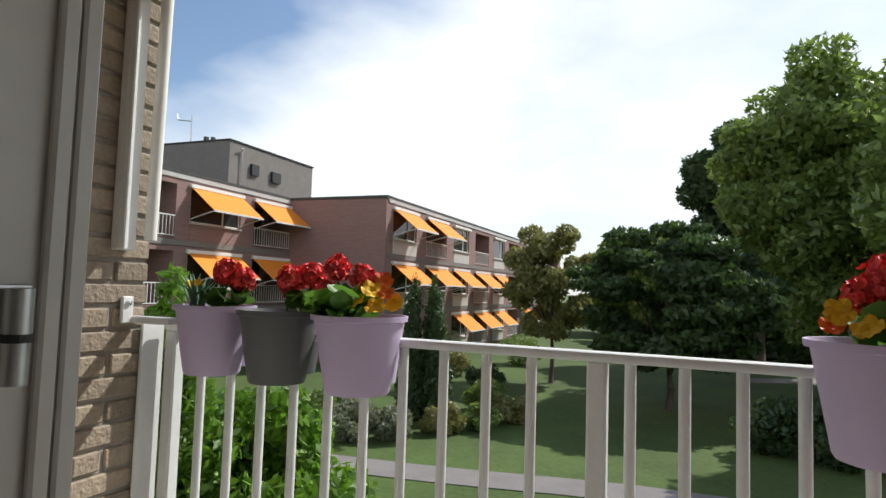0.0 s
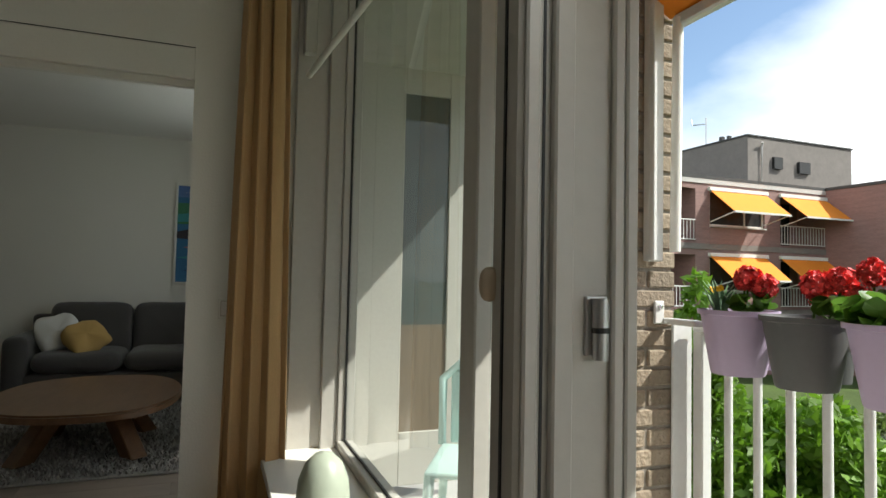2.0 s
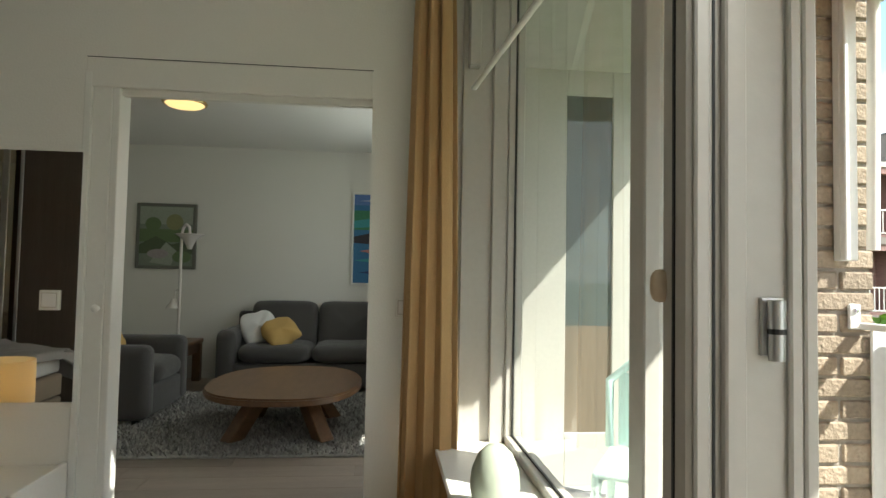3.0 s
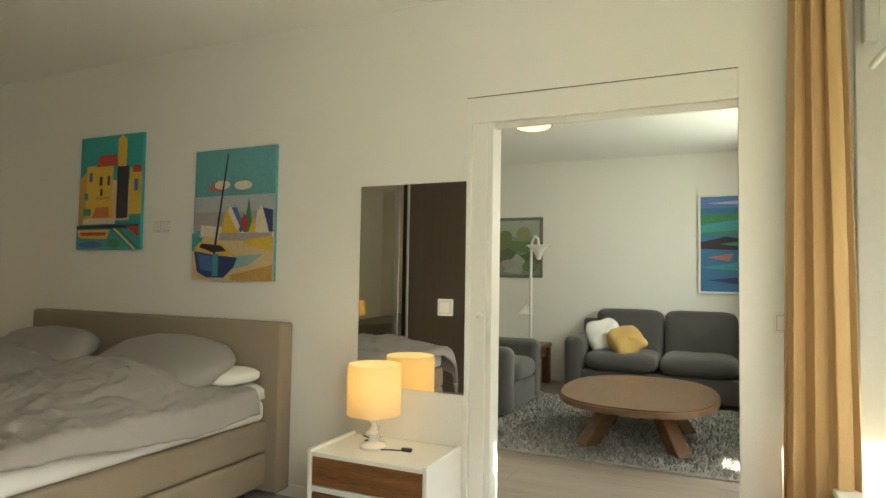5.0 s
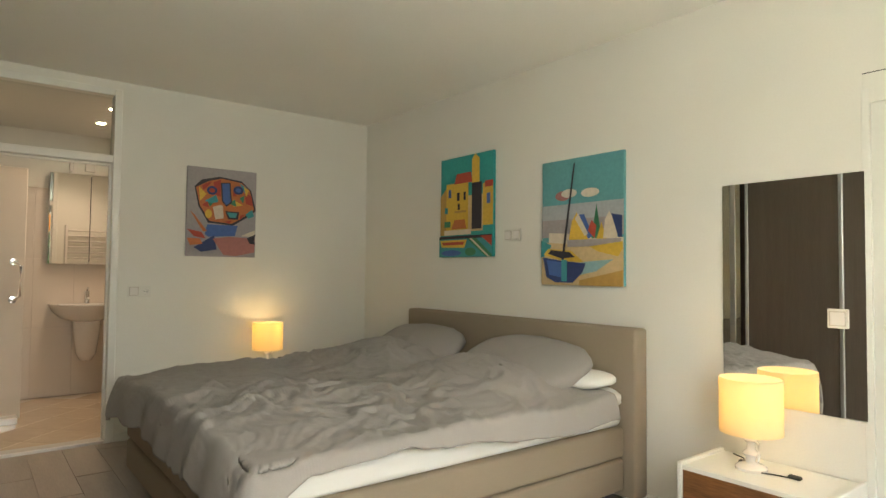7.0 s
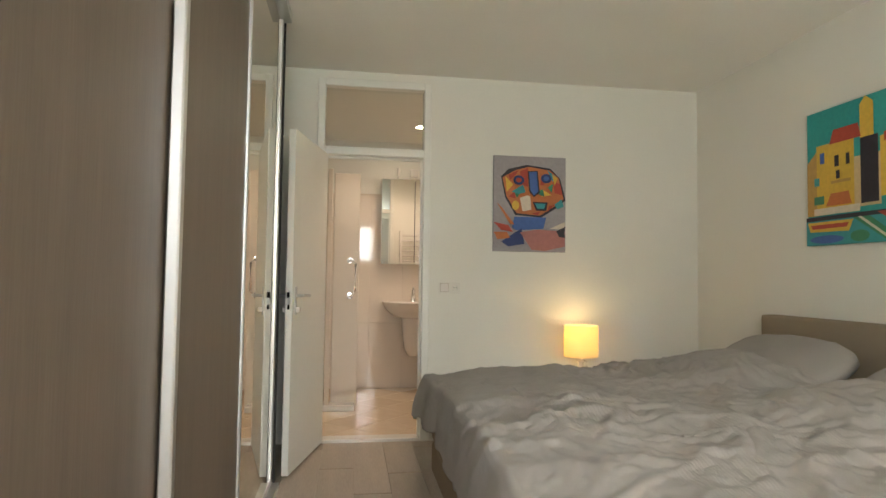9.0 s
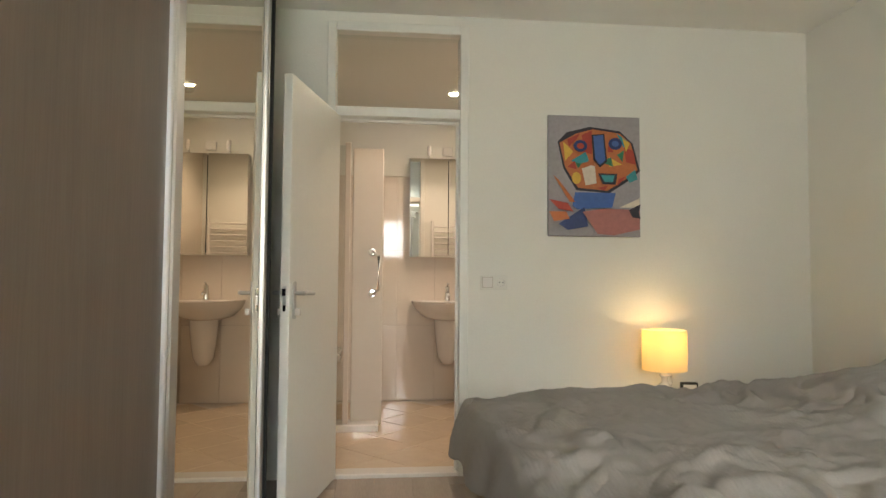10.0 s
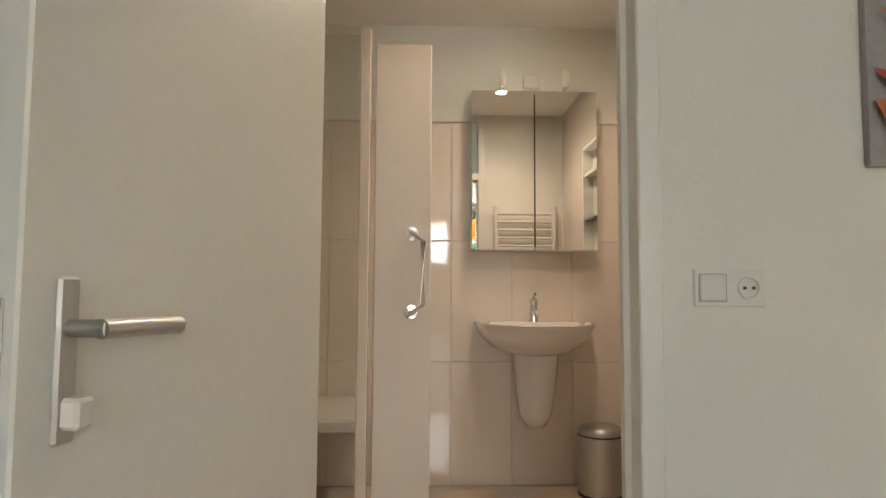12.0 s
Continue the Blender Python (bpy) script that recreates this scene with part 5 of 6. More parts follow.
part("drawer_front", box((CD - 0.018, 0.02, 1.125, CD + 0.002, CW - 0.02, 1.272), bevel=0.002), M_WHITE, tall)
part("door", box((CD - 0.018, 0.02, 0.285, CD + 0.002, CW - 0.02, 1.115), bevel=0.002), M_WHITE, tall)
for z in (1.20, 1.05):
    part("knob", lathe([(0, 0.02), (0.010, 0.018), (0.007, 0.008), (0.008, 0)], 14, None, pose(CD + 0.002, CW / 2, z, 0, 90, 0)), M_CHROME, tall, "small chrome knob", 60)
vent = thing("extractor_fan", "square cream extractor fan with round grille", "extractor fan", pose(BW + 0.002, -6.95, 2.33))
part("cover", box((0, -0.085, -0.085, 0.025, 0.085, 0.085), bevel=0.006, seg=2), M_CERAMIC, vent)
part("grille", lathe([(0.06, 0), (0.055, 0.008), (0.042, 0.008), (0.040, -0.001), (0.025, -0.001), (0.022, 0.007), (0, 0.007)], 28, None, pose(0.026, 0, 0, 0, 90, 0)), M_GREYPOT, vent, "round dark grille", 40)

# ---- planters on the balcony rail ----
def planter(m, r, h, material, label, flowers, seed):
    """A pot that straddles the rail: a round tapered front lobe, a smaller rear lobe and a rolled rim."""
    rnd = random.Random(seed)
    p = thing("planter", label, "planter", m, "planters on the railing")
    part("pot", lathe([(0, -h), (r * 0.66, -h), (r * 0.69, -h + 0.006), (r * 0.94, -0.014), (r * 1.02, -0.012), (r * 1.03, 0.0), (r * 0.97, 0.0), (r * 0.93, -0.012), (r * 0.6, -0.05), (0, -0.05)], 36), material, p, "", 50)
    part("rear_lobe", lathe([(0, -h * 0.93), (r * 0.40, -h * 0.93), (r * 0.56, -0.02), (r * 0.5, -0.02)], 24, None, Matrix.Translation((0, r * 0.88, 0))), material, p, "", 50)
    part("soil", lathe([(r * 0.93, -0.018), (r * 0.4, -0.010), (0, -0.012)], 20), M_SOIL, p, "dark potting soil")

    def leaves(cx, cy, n, size, spread, height, name="leaves"):
        bm = bmesh.new()
        for _ in range(n):
            a, rr_ = rnd.uniform(0, 6.28), spread * math.sqrt(rnd.random())
            q = pose(cx + rr_ * math.cos(a), cy + rr_ * math.sin(a), rnd.uniform(0.0, height), rnd.uniform(-50, 50), rnd.uniform(-50, 50), rnd.uniform(0, 360))
            s = size * rnd.uniform(0.6, 1.2)
            c = bm.verts.new(q @ Vector((0, 0, -0.15 * s)))
            ring = [bm.verts.new(q @ Vector((s * 0.55 * math.cos(t) * (1 + 0.12 * (i % 2)), s * 0.5 * math.sin(t), 0.05 * s * math.sin(2 * t)))) for i, t in enumerate([2 * math.pi * k / 10 for k in range(10)])]
            for i in range(10):
                bm.faces.new((c, ring[i], ring[(i + 1) % 10]))
        part(name, bm, M_POTLEAF, p, "green geranium leaves")

    def geranium(cx, cy, z, rad_):
        bm = bmesh.new()
        for _ in range(150):
            d = Vector((rnd.gauss(0, 1), rnd.gauss(0, 1), rnd.gauss(0.25, 1))).normalized()
            c = Vector((cx, cy, z)) + d * rad_ * rnd.uniform(0.65, 1.0)
            q = Matrix.Translation(c) @ (d + Vector((rnd.uniform(-0.5, 0.5), rnd.uniform(-0.5, 0.5), rnd.uniform(-0.5, 0.5)))).to_track_quat("Z", "Y").to_matrix().to_4x4()
            s = rad_ * 0.27 * rnd.uniform(0.7, 1.2)
            mid = bm.verts.new(q @ Vector((0, 0, -0.4 * s)))
            ring = [bm.verts.new(q @ Vector((s * math.cos(t) * (1 if i % 2 else 0.72), s * math.sin(t) * (1 if i % 2 else 0.72), 0.15 * s * (i % 2)))) for i, t in enumerate([2 * math.pi * k / 10 for k in range(10)])]
            for i in range(10):
                bm.faces.new((mid, ring[i], ring[(i + 1) % 10]))
        part("flower_head", bm, M_RED, p, "red geranium flower head")
        part("stem", tube([(cx * 0.6, cy * 0.6, -0.01), (cx, cy, z - rad_ * 0.5)], 0.003, 6), M_POTLEAF, p)

    def pansy(cx, cy, z, s, material_):
        bm = bmesh.new()
        q = pose(cx, cy, z, 62 + rnd.uniform(-20, 20), rnd.uniform(-25, 25), rnd.uniform(-40, 40))
        for k in range(5):
            a = 2 * math.pi * k / 5 + rnd.uniform(-0.1, 0.1)
            e = q @ pose(0, 0, 0, 0, 0, math.degrees(a)) @ pose(0, 0, 0.001 * k, 0, -18, 0)
            mid = bm.verts.new(e @ Vector((s * 0.5, 0, 0)))
            ring = [bm.verts.new(e @ Vector((s * 0.5 + s * 0.52 * math.cos(t), s * 0.46 * math.sin(t), 0.10 * s * math.cos(3 * t)))) for t in [2 * math.pi * i / 12 for i in range(12)]]
            for i in range(12):
                bm.faces.new((mid, ring[i], ring[(i + 1) % 12]))
        part("pansy", bm, material_, p, "yellow and orange pansy flower")

    def spikes(cx, cy):
        bm = bmesh.new()
        for _ in range(38):
            a, ln_ = rnd.uniform(0, 6.28), rnd.uniform(0.05, 0.10)
            b0 = Vector((cx + rnd.uniform(-0.02, 0.02), cy + rnd.uniform(-0.02, 0.02), -0.01))
            tip = b0 + Vector((math.cos(a) * 0.05, math.sin(a) * 0.05, ln_))
            sd = Vector((-math.sin(a), math.cos(a), 0)) * 0.004
            midp = (b0 + tip) / 2 + Vector((0, 0, 0.015))
            v = [bm.verts.new(x_) for x_ in (b0 - sd, b0 + sd, midp + sd, tip, midp - sd)]
            bm.faces.new(v)
        part("blade_leaves", bm, mat("blue green blades", (0.16, 0.28, 0.16), 0.6, random_by=-0.3), p, "narrow blue green leaves")
    for f in flowers:
        {"leaves": leaves, "geranium": geranium, "pansy": pansy, "spikes": spikes}[f[0]](*f[1:])
    return p


PY = 1.215
planter(pose(-1.148, PY, 1.086), 0.100, 0.172, M_PLANTER, "lilac plastic rail planter with red geranium and daffodil leaves", [
    ("leaves", 0.04, 0, 30, 0.045, 0.05, 0.05), ("geranium", 0.035, 0.0, 0.085, 0.036), ("geranium", 0.075, 0.01, 0.065, 0.034), ("geranium", 0.005, 0.02, 0.075, 0.026), ("spikes", -0.055, 0.0), ("pansy", -0.065, -0.02, 0.05, 0.014, M_PETALY), ("pansy", -0.03, -0.03, 0.055, 0.012, M_PETALY)], 1)
planter(pose(-0.945, PY, 1.082), 0.100, 0.172, M_GREYPOT, "dark grey plastic rail planter with red geranium", [
    ("leaves", 0.06, 0.01, 22, 0.04, 0.04, 0.04), ("geranium", 0.03, 0.0, 0.075, 0.036), ("geranium", 0.07, 0.03, 0.085, 0.034), ("geranium", 0.0, 0.04, 0.05, 0.026)], 2)
planter(pose(-0.722, PY, 1.080), 0.108, 0.175, M_PLANTER, "lilac plastic rail planter with red geraniums and yellow pansies", [
    ("leaves", -0.03, -0.03, 46, 0.055, 0.075, 0.06), ("geranium", -0.065, 0.0, 0.105, 0.032), ("geranium", 0.0, 0.01, 0.085, 0.032), ("geranium", -0.095, 0.0, 0.055, 0.026), ("geranium", 0.03, 0.03, 0.075, 0.024),
    ("pansy", 0.05, -0.04, 0.055, 0.026, M_PETALY), ("pansy", 0.075, -0.06, 0.02, 0.026, M_PETALY), ("pansy", 0.10, -0.02, 0.03, 0.025, M_PETALY), ("pansy", 0.06, 0.0, 0.075, 0.025, M_PETALO), ("pansy", 0.09, -0.04, 0.05, 0.02, M_PETALO), ("pansy", 0.04, -0.07, 0.03, 0.02, M_PETALY)], 3)
planter(pose(0.275, PY - 0.03, 1.082), 0.118, 0.19, M_PLANTER, "lilac plastic rail planter with geraniums and bright pansies", [
    ("leaves", 0.02, 0.0, 36, 0.05, 0.07, 0.05), ("geranium", 0.0, 0.0, 0.10, 0.042), ("geranium", 0.05, 0.02, 0.08, 0.04), ("geranium", -0.03, 0.01, 0.075, 0.034), ("pansy", -0.075, -0.03, 0.045, 0.026, M_PETALY), ("pansy", -0.04, -0.06, 0.02, 0.026, M_PETALY), ("pansy", 0.0, -0.05, 0.05, 0.028, M_PETALO), ("pansy", 0.04, -0.06, 0.03, 0.026, M_PETALO), ("pansy", -0.08, 0.0, 0.02, 0.022, M_PETALO)], 4)

# ---- outdoors: ground, path, buildings ----
GZ = -2.95


def sheet(name, x0, x1, y0, y1, step, z, rough, material, label, category):
    bm = bmesh.new()
    nx, ny = int((x1 - x0) / step), int((y1 - y0) / step)
    g_ = [[bm.verts.new((x0 + (x1 - x0) * i / nx, y0 + (y1 - y0) * j / ny, z + rough * noise.noise(Vector((i * 0.37, j * 0.37, 0))))) for j in range(ny + 1)] for i in range(nx + 1)]
    for i in range(nx):
        for j in range(ny):
            bm.faces.new((g_[i][j], g_[i + 1][j], g_[i + 1][j + 1], g_[i][j + 1]))
    return structure(name, bm, material, label, category, 180)


sheet("ground", -600, 600, -200, 1000, 40, GZ, 0.0, M_GRASS, "mown park lawn with dry patches", "lawn")


def ribbon(name, pts, w, z, material, label):
    bm = bmesh.new()
    prev = None
    for k, p in enumerate(pts):
        a, b = Vector(pts[max(k - 1, 0)]), Vector(pts[min(k + 1, len(pts) - 1)])
        n_ = Vector((-(b - a).y, (b - a).x)).normalized() * w / 2
        cur = [bm.verts.new((p[0] + s * n_.x, p[1] + s * n_.y, z)) for s in (-1, 1)]
        if prev:
            bm.faces.new((prev[0], cur[0], cur[1], prev[1]))
        prev = cur
    return structure(name, bm, material, label, "path")


ribbon("road_path", [(-14 + i * 1.6, 10.6 + 0.36 * (i * 1.6) - 0.012 * (i * 1.6) ** 2 + 0.2 * math.sin(i * 0.9)) for i in range(22)], 1.15, GZ + 0.02, M_PATH, "narrow grey asphalt park path")
ribbon("road_far_path", [(2 + i * 3.0, 34 + 1.5 * math.sin(i * 0.7) + i * 0.8) for i in range(12)], 1.6, GZ + 0.02, M_PATH, "far grey park path")


def awning_far(parent, x, y0, y1, z, out=1.35, drop=1.05):
    bm = bmesh.new()
    v = [bm.verts.new((x + a, y, zz + d)) for y in (y0, y1) for (a, zz) in ((0.03, z), (out, z - drop)) for d in (0, 0.03)]
    for f in ((0, 1, 3, 2), (4, 6, 7, 5), (0, 4, 5, 1), (2, 3, 7, 6), (0, 2, 6, 4), (1, 5, 7, 3)):
        bm.faces.new([v[i] for i in f])
    a = part("awning", bm, M_ORANGE, parent, "orange cloth awning let down")
    part("front_bar", box((x + out - 0.03, y0, z - drop - 0.05, x + out + 0.04, y1, z - drop + 0.03)), M_RAIL, a)
    for y in (y0 + 0.05, y1 - 0.05):
        part("arm", tube([(x, y, z - drop - 0.35), (x + out, y, z - drop)], 0.025, 6), M_RAIL, a)


def apartment_block(x, y0, y1, bays, depth, awn, label):
    """A three storey block whose front looks along +x; bays: (kind, y from, y to); awn: set of (storey, bay index)."""
    b = thing("apartment_building", label, "apartment building", kind="structure")
    top = 5.75
    for fl_ in range(3):
        z0, z1 = GZ + 2.9 * fl_, GZ + 2.9 * (fl_ + 1)
        prev = y0
        spans = []
        for kind, a, c in bays:
            spans.append((x - 0.3, prev, z0, x, a, z1))
            zs = 0.85 if kind == "window" else 0.15
            spans.append((x - 0.3, a, z0, x, c, z0 + zs))
            spans.append((x - 0.3, a, z1 - 0.45, x, c, z1))
            prev = c
        spans.append((x - 0.3, prev, z0, x, y1, z1))
        part("wall", box(*spans), M_PINKBRICK, b, "red brown brick storey front")
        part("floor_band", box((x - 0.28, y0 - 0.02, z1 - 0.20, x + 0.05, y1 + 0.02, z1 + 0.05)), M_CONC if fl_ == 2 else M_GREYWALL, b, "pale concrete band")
        for k, (kind, a, c) in enumerate(bays):
            if kind == "window":
                wdw = part("window", box(*[(x - 0.16, s[0], s[2], x - 0.08, s[3], s[5]) for s in frame_of(a, c, z0 + 0.85, z1 - 0.45, 0, 0, 0.09)], (x - 0.16, (a + c) / 2 - 0.04 + 0.5, z0 + 0.94, x - 0.08, (a + c) / 2 + 0.54, z1 - 0.54)), M_WHITE, b, "white window frame")
                part("pane", box((x - 0.14, a + 0.09, z0 + 0.94, x - 0.12, c - 0.09, z1 - 0.54)), M_DARKGLASS, wdw, "dark window glass")
                part("sill", box((x - 0.02, a, z0 + 0.80, x + 0.12, c, z0 + 0.85)), M_CONC, wdw)
                part("spandrel", box((x - 0.005, a, z0 + 0.06, x + 0.03, c, z0 + 0.78)), M_CONC if k % 2 == 0 and x > -18 else M_PINKBRICK, wdw)
            else:
                bal = part("balcony", box((x - 1.5, a, z0 + 0.02, x, c, z0 + 0.12), (x - 1.55, a, z0, x - 1.5, c, z1 - 0.2), (x - 1.5, a - 0.05, z0, x - 0.3, a, z1 - 0.2), (x - 1.5, c, z0, x - 0.3, c + 0.05, z1 - 0.2)), M_PINKBRICK, b, "recessed brick balcony")
                part("door_glass", box((x - 1.5, a + 0.5, z0 + 0.15, x - 1.46, c - 1.0, z1 - 0.55)), M_DARKGLASS, bal, "dark balcony door glass")
                part("hand_rail", box((x - 0.05, a, z0 + 1.05, x + 0.01, c, z0 + 1.1), (x - 0.05, a, z0 + 0.2, x + 0.01, c, z0 + 0.24)), M_RAIL, bal)
                yy = a + 0.1
                while yy < c:
                    part("baluster", box((x - 0.03, yy, z0 + 0.24, x - 0.005, yy + 0.025, z0 + 1.05)), M_RAIL, bal)
                    yy += 0.19
            if kind == "window" or (fl_, k) in awn:
                part("awning_box", box((x, a - 0.1, z1 - 0.50, x + 0.14, c + 0.1, z1 - 0.34)), M_WHITE, b)
            if (fl_, k) in awn:
                awning_far(b, x, a, c, z1 - 0.48)
    part("core", box((x - depth, y0 + 0.001, GZ - 0.05, x - 1.56, y1 - 0.001, top - 0.05)), M_PINKBRICK, b)
    part("end_wall", box((x - depth, y0 - 0.25, GZ - 0.05, x - 0.002, y0, top)), M_PINKBRICK, b, "bare brown brick end wall")
    part("roof", box((x - depth, y0 - 0.3, top, x + 0.06, y1 + 0.1, top + 0.14)), M_ROOF, b)
    return b


blk_a = apartment_block(-20.4, 9.0, 28.6, [("window", 11.5, 14.8), ("balcony", 16.0, 19.8), ("window", 20.6, 23.9), ("balcony", 24.9, 28.3)], 11, {(2, 2), (2, 3), (1, 2), (1, 3), (1, 0), (2, 0)}, "three storey brick apartment block with orange awnings")
blk_a.matrix_basis = pose(0, 0, 0, 0, 0, 1.0)
pent = part("roof_house", box((-33, 25.2, 5.8, -22.5, 32.9, 8.65), bevel=0.03), M_GREYWALL, blk_a, "grey rendered roof house")
part("vent", box((-22.5, 26.9, 7.1, -22.35, 27.5, 7.7), (-22.5, 28.7, 7.0, -22.35, 29.5, 7.6)), M_BLACK, pent)
part("pipe", tube([(-22.42, 26.1, 5.9), (-22.42, 26.1, 8.2), (-22.3, 26.0, 8.35)], 0.06, 8), M_CONC, pent)
part("coping", box((-33.05, 25.15, 8.65, -22.44, 32.95, 8.72)), M_ROOF, pent)
part("mast", tube([(-25.5, 25.5, 8.7), (-25.5, 25.5, 10.3)], 0.035, 6), M_ALU, pent, "aerial mast")
part("aerial", tube([(-26.6, 25.5, 10.45), (-26.5, 25.5, 10.1), (-25.5, 25.5, 9.95)], 0.03, 6), M_ALU, pent)
part("cowl", box((-24.5, 25.4, 8.7, -24.3, 25.6, 9.0), (-24.0, 25.4, 8.7, -23.85, 25.6, 8.95)), M_BLACK, pent)
bb = []
for i in range(5):
    o = 28.5 + i * 9.0
    bb += [("window", o + 0.2, o + 3.2), ("balcony", o + 4.6, o + 7.9)]
blk_b = apartment_block(-14.5, 28.1, 74.0, bb, 9, {(2, 0), (2, 1), (1, 0), (1, 1), (1, 2), (1, 3), (0, 2), (0, 3), (1, 4), (0, 4), (1, 6), (0, 6), (2, 6)}, "long three storey brick block with many orange awnings")

blk_b.matrix_basis = pose(0, 0, 0, 0, 0, 0.9)


# ---- trees and shrubs ----
def foliage(rs, blobs, n, size, hang=0.0):
    """Leaves as small bent quads on the shells of many uneven clumps; blobs: (centre, radii)."""
    vol = np.array([r[0] * r[1] + r[0] * r[2] for _, r in blobs])
    pick = rs.choice(len(blobs), n, p=vol / vol.sum())
    cen, rad_ = np.array([b[0] for b in blobs])[pick], np.array([b[1] for b in blobs])[pick]
    d = rs.normal(size=(n, 3))
    d /= np.linalg.norm(d, axis=1, keepdims=True)
    rr_ = rs.uniform(0.55, 1.06, (n, 1)) ** 0.6
    p = cen + d * rad_ * rr_
    u = rs.normal(size=(n, 3))
    u[:, 2] -= hang
    u /= np.linalg.norm(u, axis=1, keepdims=True)
    nn = d + 0.9 * rs.normal(size=(n, 3)) * 0.7
    w = np.cross(u, nn)
    w /= np.linalg.norm(w, axis=1, keepdims=True) + 1e-6
    s = size * rs.uniform(0.6, 1.3, (n, 1))
    v = np.stack([p - u * s, p + w * s * 0.45, p + u * s, p - w * s * 0.45], 1).reshape(-1, 3)
    me_ = bpy.data.meshes.new("crown")
    me_.from_pydata(v.tolist(), [], np.arange(n * 4).reshape(-1, 4).tolist())
    return me_


def clumps(rs, centre, radii, n, k, flat=0.7):
    """n clumps of size k filling an ellipsoid unevenly."""
    out = []
    for _ in range(n):
        d = rs.normal(size=3)
        d /= np.linalg.norm(d)
        r = rs.uniform(0.35, 1.0) ** 0.5
        c_ = np.array(centre) + d * np.array(radii) * r
        q = k * rs.uniform(0.6, 1.35)
        out.append((tuple(c_), (q, q, q * flat)))
    return out


def tree(name, label, x, y, trunk_h, trunk_r, centre_z, radii, n_clumps, clump, n_leaf, leaf, material, seed, flat=0.7, hang=0.0, limbs=9):
    rs = np.random.RandomState(seed)
    t_ = thing(name, label, "tree" if "tree" in name else "shrub", pose(x, y, GZ))
    cz = centre_z - GZ
    bl = clumps(rs, (0, 0, cz), radii, n_clumps, clump, flat)
    bm = tube([(0, 0, -0.1), (0.05, 0.02, trunk_h * 0.5), (-0.04, 0.05, trunk_h), (0.0, 0.0, cz + radii[2] * 0.5)], trunk_r, 10, None, trunk_r * 0.25)
    for i in range(limbs):
        e = Vector(bl[i % len(bl)][0])
        st = Vector((0, 0, trunk_h * rs.uniform(0.75, 1.1)))
        tube([st, st.lerp(e, 0.5) + Vector((0, 0, 0.08 * radii[2])), e], trunk_r * 0.42, 6, bm, trunk_r * 0.08)
    part("trunk", bm, M_BARK, t_, "brown bark trunk and limbs", 60)
    cr = new("crown", foliage(rs, bl, n_leaf, leaf, hang))
    cr.data.materials.append(material)
    cr.parent = t_
    return t_


tree("shrub", "bright green laurel shrub below the balcony", -4.35, 5.2, 1.2, 0.05, -1.35, (1.15, 0.85, 1.35), 70, 0.34, 15000, 0.075, M_LEAF_BRIGHT, 11, 0.8)
tree("shrub", "bright green tall shoots of a shrub", -4.75, 4.45, 1.8, 0.04, -0.2, (0.30, 0.30, 1.45), 34, 0.16, 3800, 0.07, M_LEAF_BRIGHT, 12, 1.3)
tree("shrub", "bright green laurel shrub below the balcony", -5.9, 6.0, 1.2, 0.05, -1.5, (1.2, 1.0, 1.3), 50, 0.4, 9000, 0.085, M_LEAF_BRIGHT, 13, 0.8)
tree("tree", "small olive green tree on the lawn", -6.2, 27.6, 2.6, 0.13, 1.55, (2.0, 2.0, 2.6), 55, 0.55, 13000, 0.15, M_LEAF_OLIVE, 21, 0.7)
tree("tree", "wide dark green tree with layered branches", -1.0, 23.6, 1.6, 0.18, 1.05, (3.3, 3.0, 2.65), 120, 0.75, 34000, 0.17, M_LEAF_DARK, 22, 0.35)
tree("tree", "tall green deciduous tree on the lawn", 7.2, 34.6, 6.0, 0.32, 6.3, (6.0, 5.0, 7.4), 170, 1.3, 60000, 0.24, M_LEAF_MID, 23, 0.75)
tree("tree", "tall dark green tree behind the lawn", 3.5, 43.0, 5.0, 0.32, 6.4, (3.8, 3.6, 6.6), 110, 1.1, 36000, 0.26, M_LEAF_DARK, 24, 0.8)
tree("tree", "tall dark green tree behind the lawn", 13.5, 30.0, 5.0, 0.32, 5.0, (5.0, 5.0, 6.5), 90, 1.3, 30000, 0.26, M_LEAF_MID, 25, 0.8)
tree("tree", "large green tree beside the lawn", 10.0, 22.5, 6.0, 0.35, 5.8, (5.6, 5.6, 5.6), 120, 1.1, 34000, 0.21, M_LEAF_MID, 29, 0.8)
bg = tree("background_tree", "distant green park tree", -1.0, 60.0, 4.0, 0.3, 2.2, (5.0, 4.5, 4.6), 70, 1.3, 14000, 0.4, M_LEAF_MID, 26, 0.8)
tagged(bg, group="distant park trees")
for x, y, sc, rz in ((6.5, 58.0, 1, 90), (14.0, 54.0, 1, 200), (-7.0, 66.0, 1, 40), (22.0, 50.0, 1, 130), (3.0, 75.0, 1.2, 10), (12.0, 70.0, 1.2, 300), (28.0, 64.0, 1, 250)):
    copy_thing(bg, pose(x, y, GZ - (0.2 if sc > 1 else 0), 0, 0, rz))
tree("background_shrub", "dark broad hedge shrubs at the lawn's edge", 3.4, 18.2, 0.5, 0.05, -2.3, (2.4, 0.9, 0.7), 40, 0.5, 9000, 0.10, M_LEAF_DARK, 27, 0.8)
tree("background_shrub", "dark hedge under the distant trees", 9.0, 47.0, 0.8, 0.05, -1.4, (9.0, 1.6, 1.5), 90, 0.9, 14000, 0.25, M_LEAF_DARK, 28, 0.8)
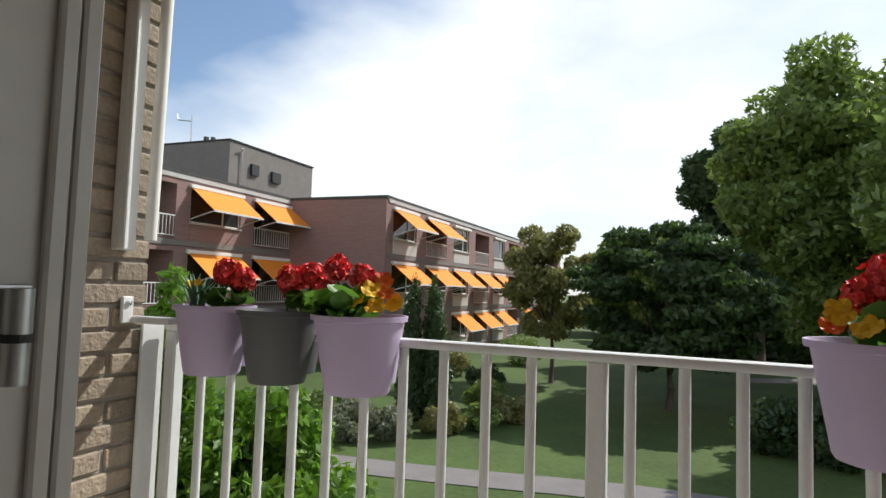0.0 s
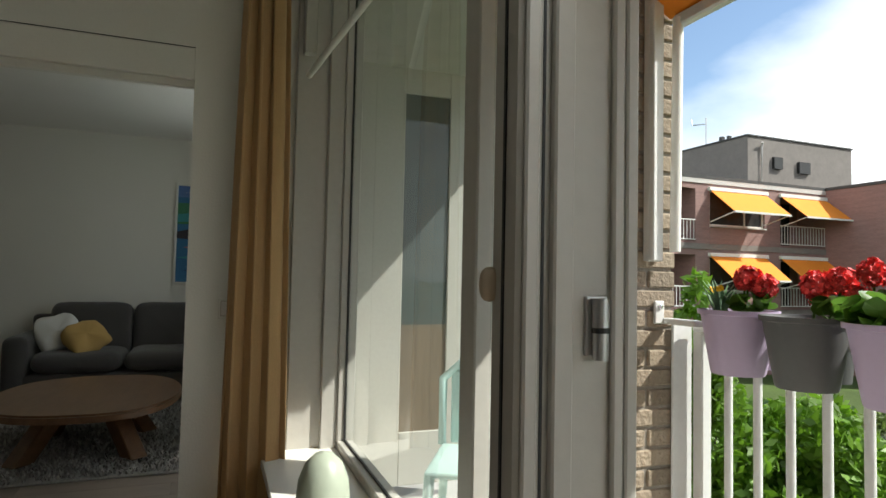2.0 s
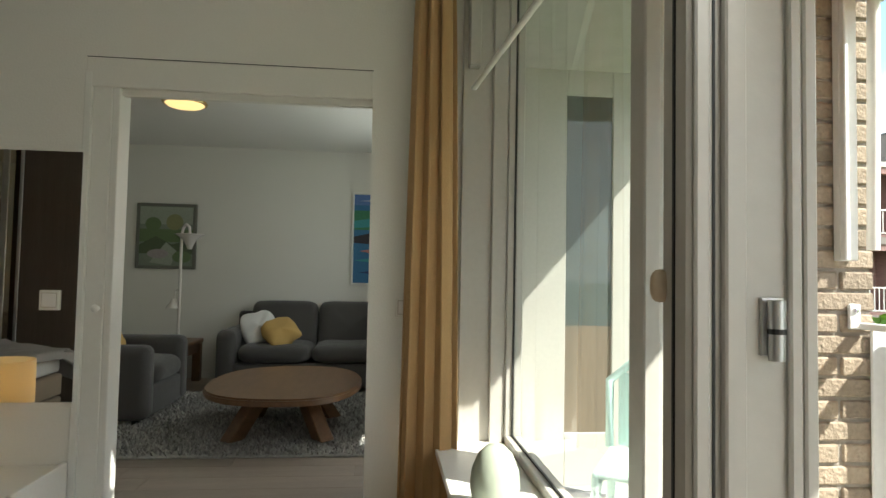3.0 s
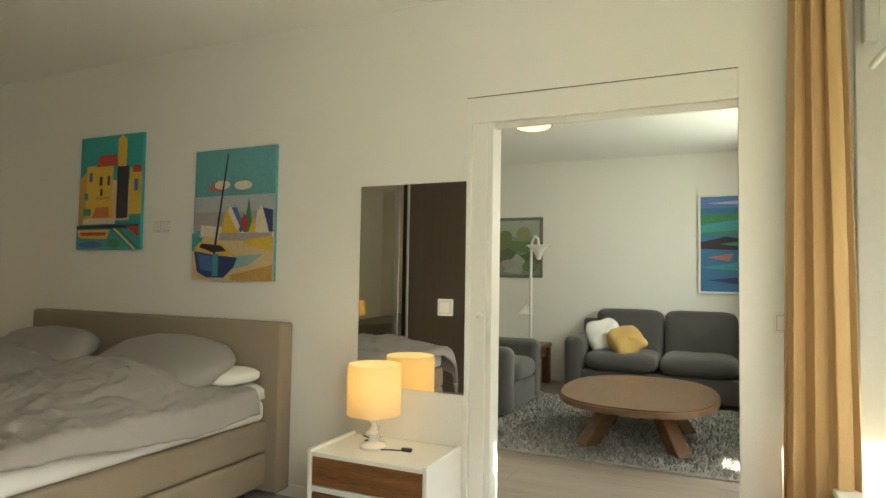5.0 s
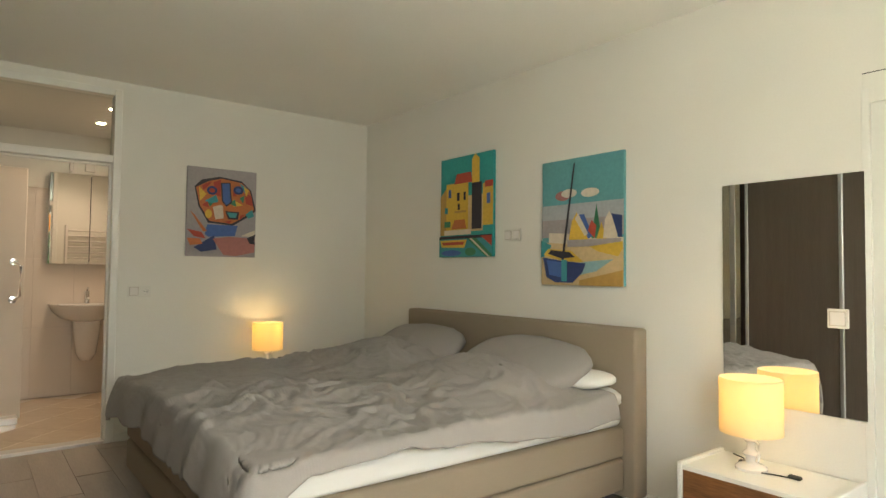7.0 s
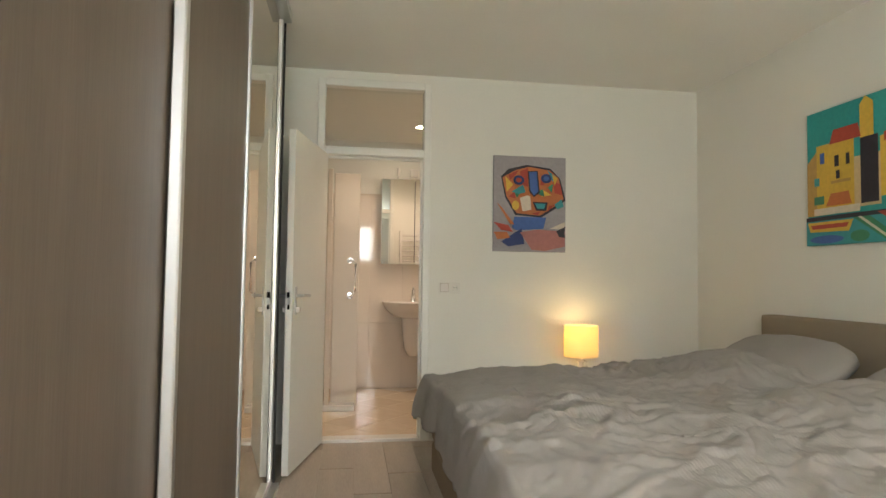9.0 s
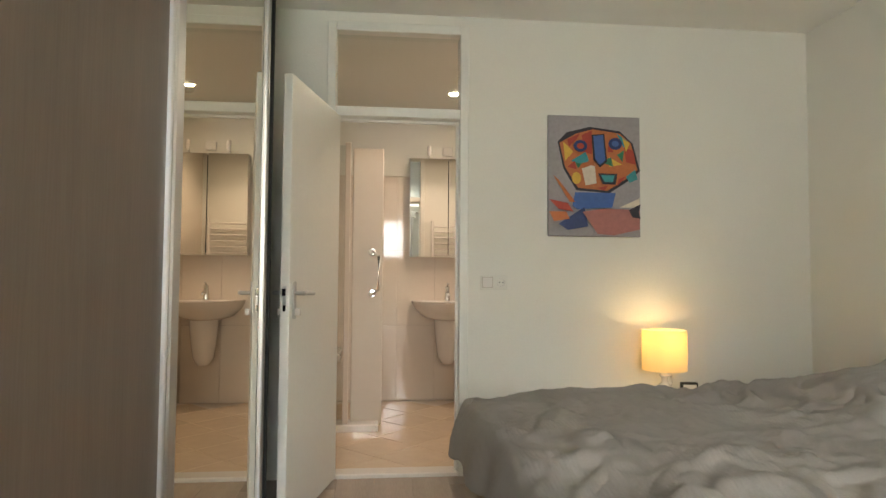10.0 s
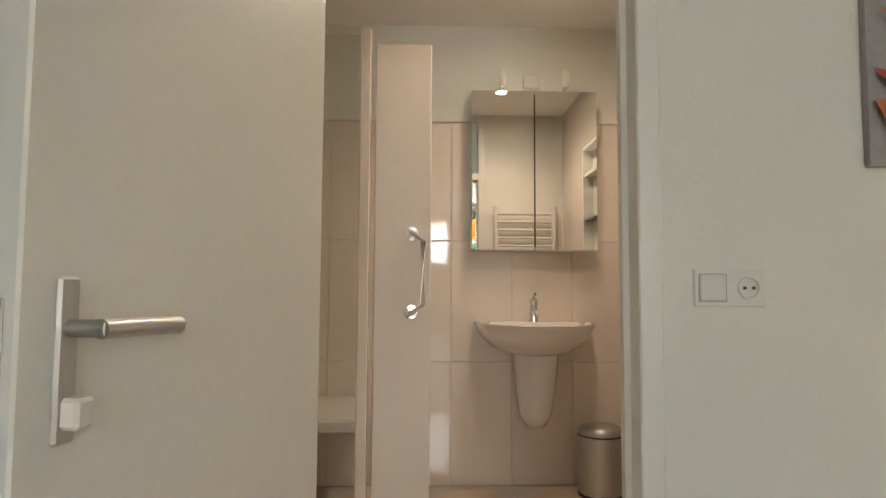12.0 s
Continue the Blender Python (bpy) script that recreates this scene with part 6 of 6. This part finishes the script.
for x, y, h_, sd in ((-8.25, 17.3, 4.5, 31), (-7.75, 17.8, 4.45, 32), (-7.4, 17.4, 3.4, 33)):
    rs = np.random.RandomState(sd)
    cy = thing("cypress_tree", "slim dark green column cypress", "tree", pose(x, y, GZ), "column cypresses")
    part("trunk", tube([(0, 0, -0.1), (0, 0, h_ * 0.8)], 0.05, 8, None, 0.01), M_BARK, cy, "", 60)
    bl = [((rs.uniform(-0.12, 0.12), rs.uniform(-0.12, 0.12), z), (0.36 * (1 - (z / h_) ** 3) + 0.05, 0.36 * (1 - (z / h_) ** 3) + 0.05, 0.3)) for z in np.linspace(0.15, h_ - 0.2, 34)]
    cr = new("crown", foliage(rs, bl, 6500, 0.07, -1.5))
    cr.data.materials.append(M_LEAF_DARK)
    cr.parent = cy
for k, (x, y, r, mt, lb) in enumerate(((-8.6, 14.2, 0.75, M_LEAF_GREY, "silvery grey lavender shrub"), (-7.6, 14.9, 0.6, M_LEAF_GREY, "silvery grey lavender shrub"), (-6.7, 16.2, 0.55, M_LEAF_OLIVE, "low green border shrub"), (-5.9, 17.2, 0.5, M_LEAF_MID, "low green border shrub"), (-5.4, 18.6, 0.6, M_LEAF_OLIVE, "low green border shrub"), (-9.8, 15.0, 0.8, M_LEAF_MID, "low green border shrub"), (-6.6, 20.0, 0.7, M_LEAF_MID, "low green border shrub"), (-9.3, 33.5, 1.1, M_LEAF_MID, "clipped green hedge by the block"), (-10.8, 27.0, 0.9, M_LEAF_OLIVE, "low green border shrub"), (-8.2, 24.2, 0.7, M_LEAF_DARK, "low dark border shrub"))):
    tree("shrub", lb, x, y, 0.3, 0.03, GZ + r * 0.7, (r, r, r * 0.65), 26, r * 0.35, 3200, 0.055 * (1 + r * 0.4), mt, 40 + k, 0.8, limbs=4)

# ---- pieces: bricks, planks and tiles ----
def piece_mesh(name, sx, sy, sz, bev, material):
    bm = box((0, 0, 0, sx, sy, sz), bevel=bev)
    me_ = bpy.data.meshes.new(name)
    bm.to_mesh(me_)
    bm.free()
    me_.materials.append(material)
    return me_


def piece(name, me_, parent, m):
    ob = bpy.data.objects.new(name, me_)
    scene.collection.objects.link(ob)
    ob.parent = parent
    ob.matrix_basis = m
    return ob


rp = random.Random(9)
stretcher, header = piece_mesh("brick", 0.10, 0.205, 0.050, 0.004, M_BRICK), piece_mesh("brick", 0.10, 0.098, 0.050, 0.004, M_BRICK)
for k in range(48):
    z = -0.12 + k * 0.060
    order = ((stretcher, PY0, 0.205), (header, PY0 + 0.217, 0.098)) if k % 2 else ((header, PY0, 0.098), (stretcher, PY0 + 0.110, 0.205))
    for me_, y, _ in order:
        piece("brick", me_, pier, pose(PX - 0.10 + rp.uniform(-0.002, 0.002), y + rp.uniform(-0.002, 0.002), z, 0, rp.uniform(-0.6, 0.6), rp.uniform(-0.6, 0.6)))
plank_long = {}
x = LW + 0.002
row = 0
while x < E - 0.19:
    y0 = LS if x < W - 0.2 else S
    y = y0 - rp.uniform(0, 1.2)
    while y < N + 0.25:
        a, b = max(y, y0) + 0.001, min(y + 1.3, N + 0.25) - 0.001
        if b - a > 0.02:
            key = round(b - a, 2)
            if key not in plank_long:
                plank_long[key] = piece_mesh("plank", 0.193, key, 0.010, 0.0012, M_PLANK)
            piece("plank", plank_long[key], floor, pose(x, a, -0.010))
        y += 1.302
    x += 0.1945
tile = piece_mesh("tile", 0.327, 0.327, 0.010, 0.0015, M_TILE)
rot = Matrix.Rotation(radians(45), 4, "Z")
for i in range(-12, 13):
    for j in range(-12, 13):
        c_ = rot @ Vector((i * 0.332, j * 0.332, 0)) + Vector((0.1, -6.35, 0))
        if BW + 0.1 < c_.x < E - 0.1 and BS + 0.05 < c_.y < S - 0.12:
            piece("tile", tile, bath_floor, pose(c_.x, c_.y, -0.0105, 0, 0, 45) @ Matrix.Translation((-0.1635, -0.1635, 0)))
wall_far = bpy.data.objects["wall_bathroom_far"]
wtile = piece_mesh("tile", 0.327, 0.008, 0.646, 0.0012, M_WTILE)
for i in range(7):
    for j in range(3):
        piece("tile", wtile, wall_far, pose(BW + 0.02 + i * 0.33, BS + 0.0005, 0.001 + j * 0.65))
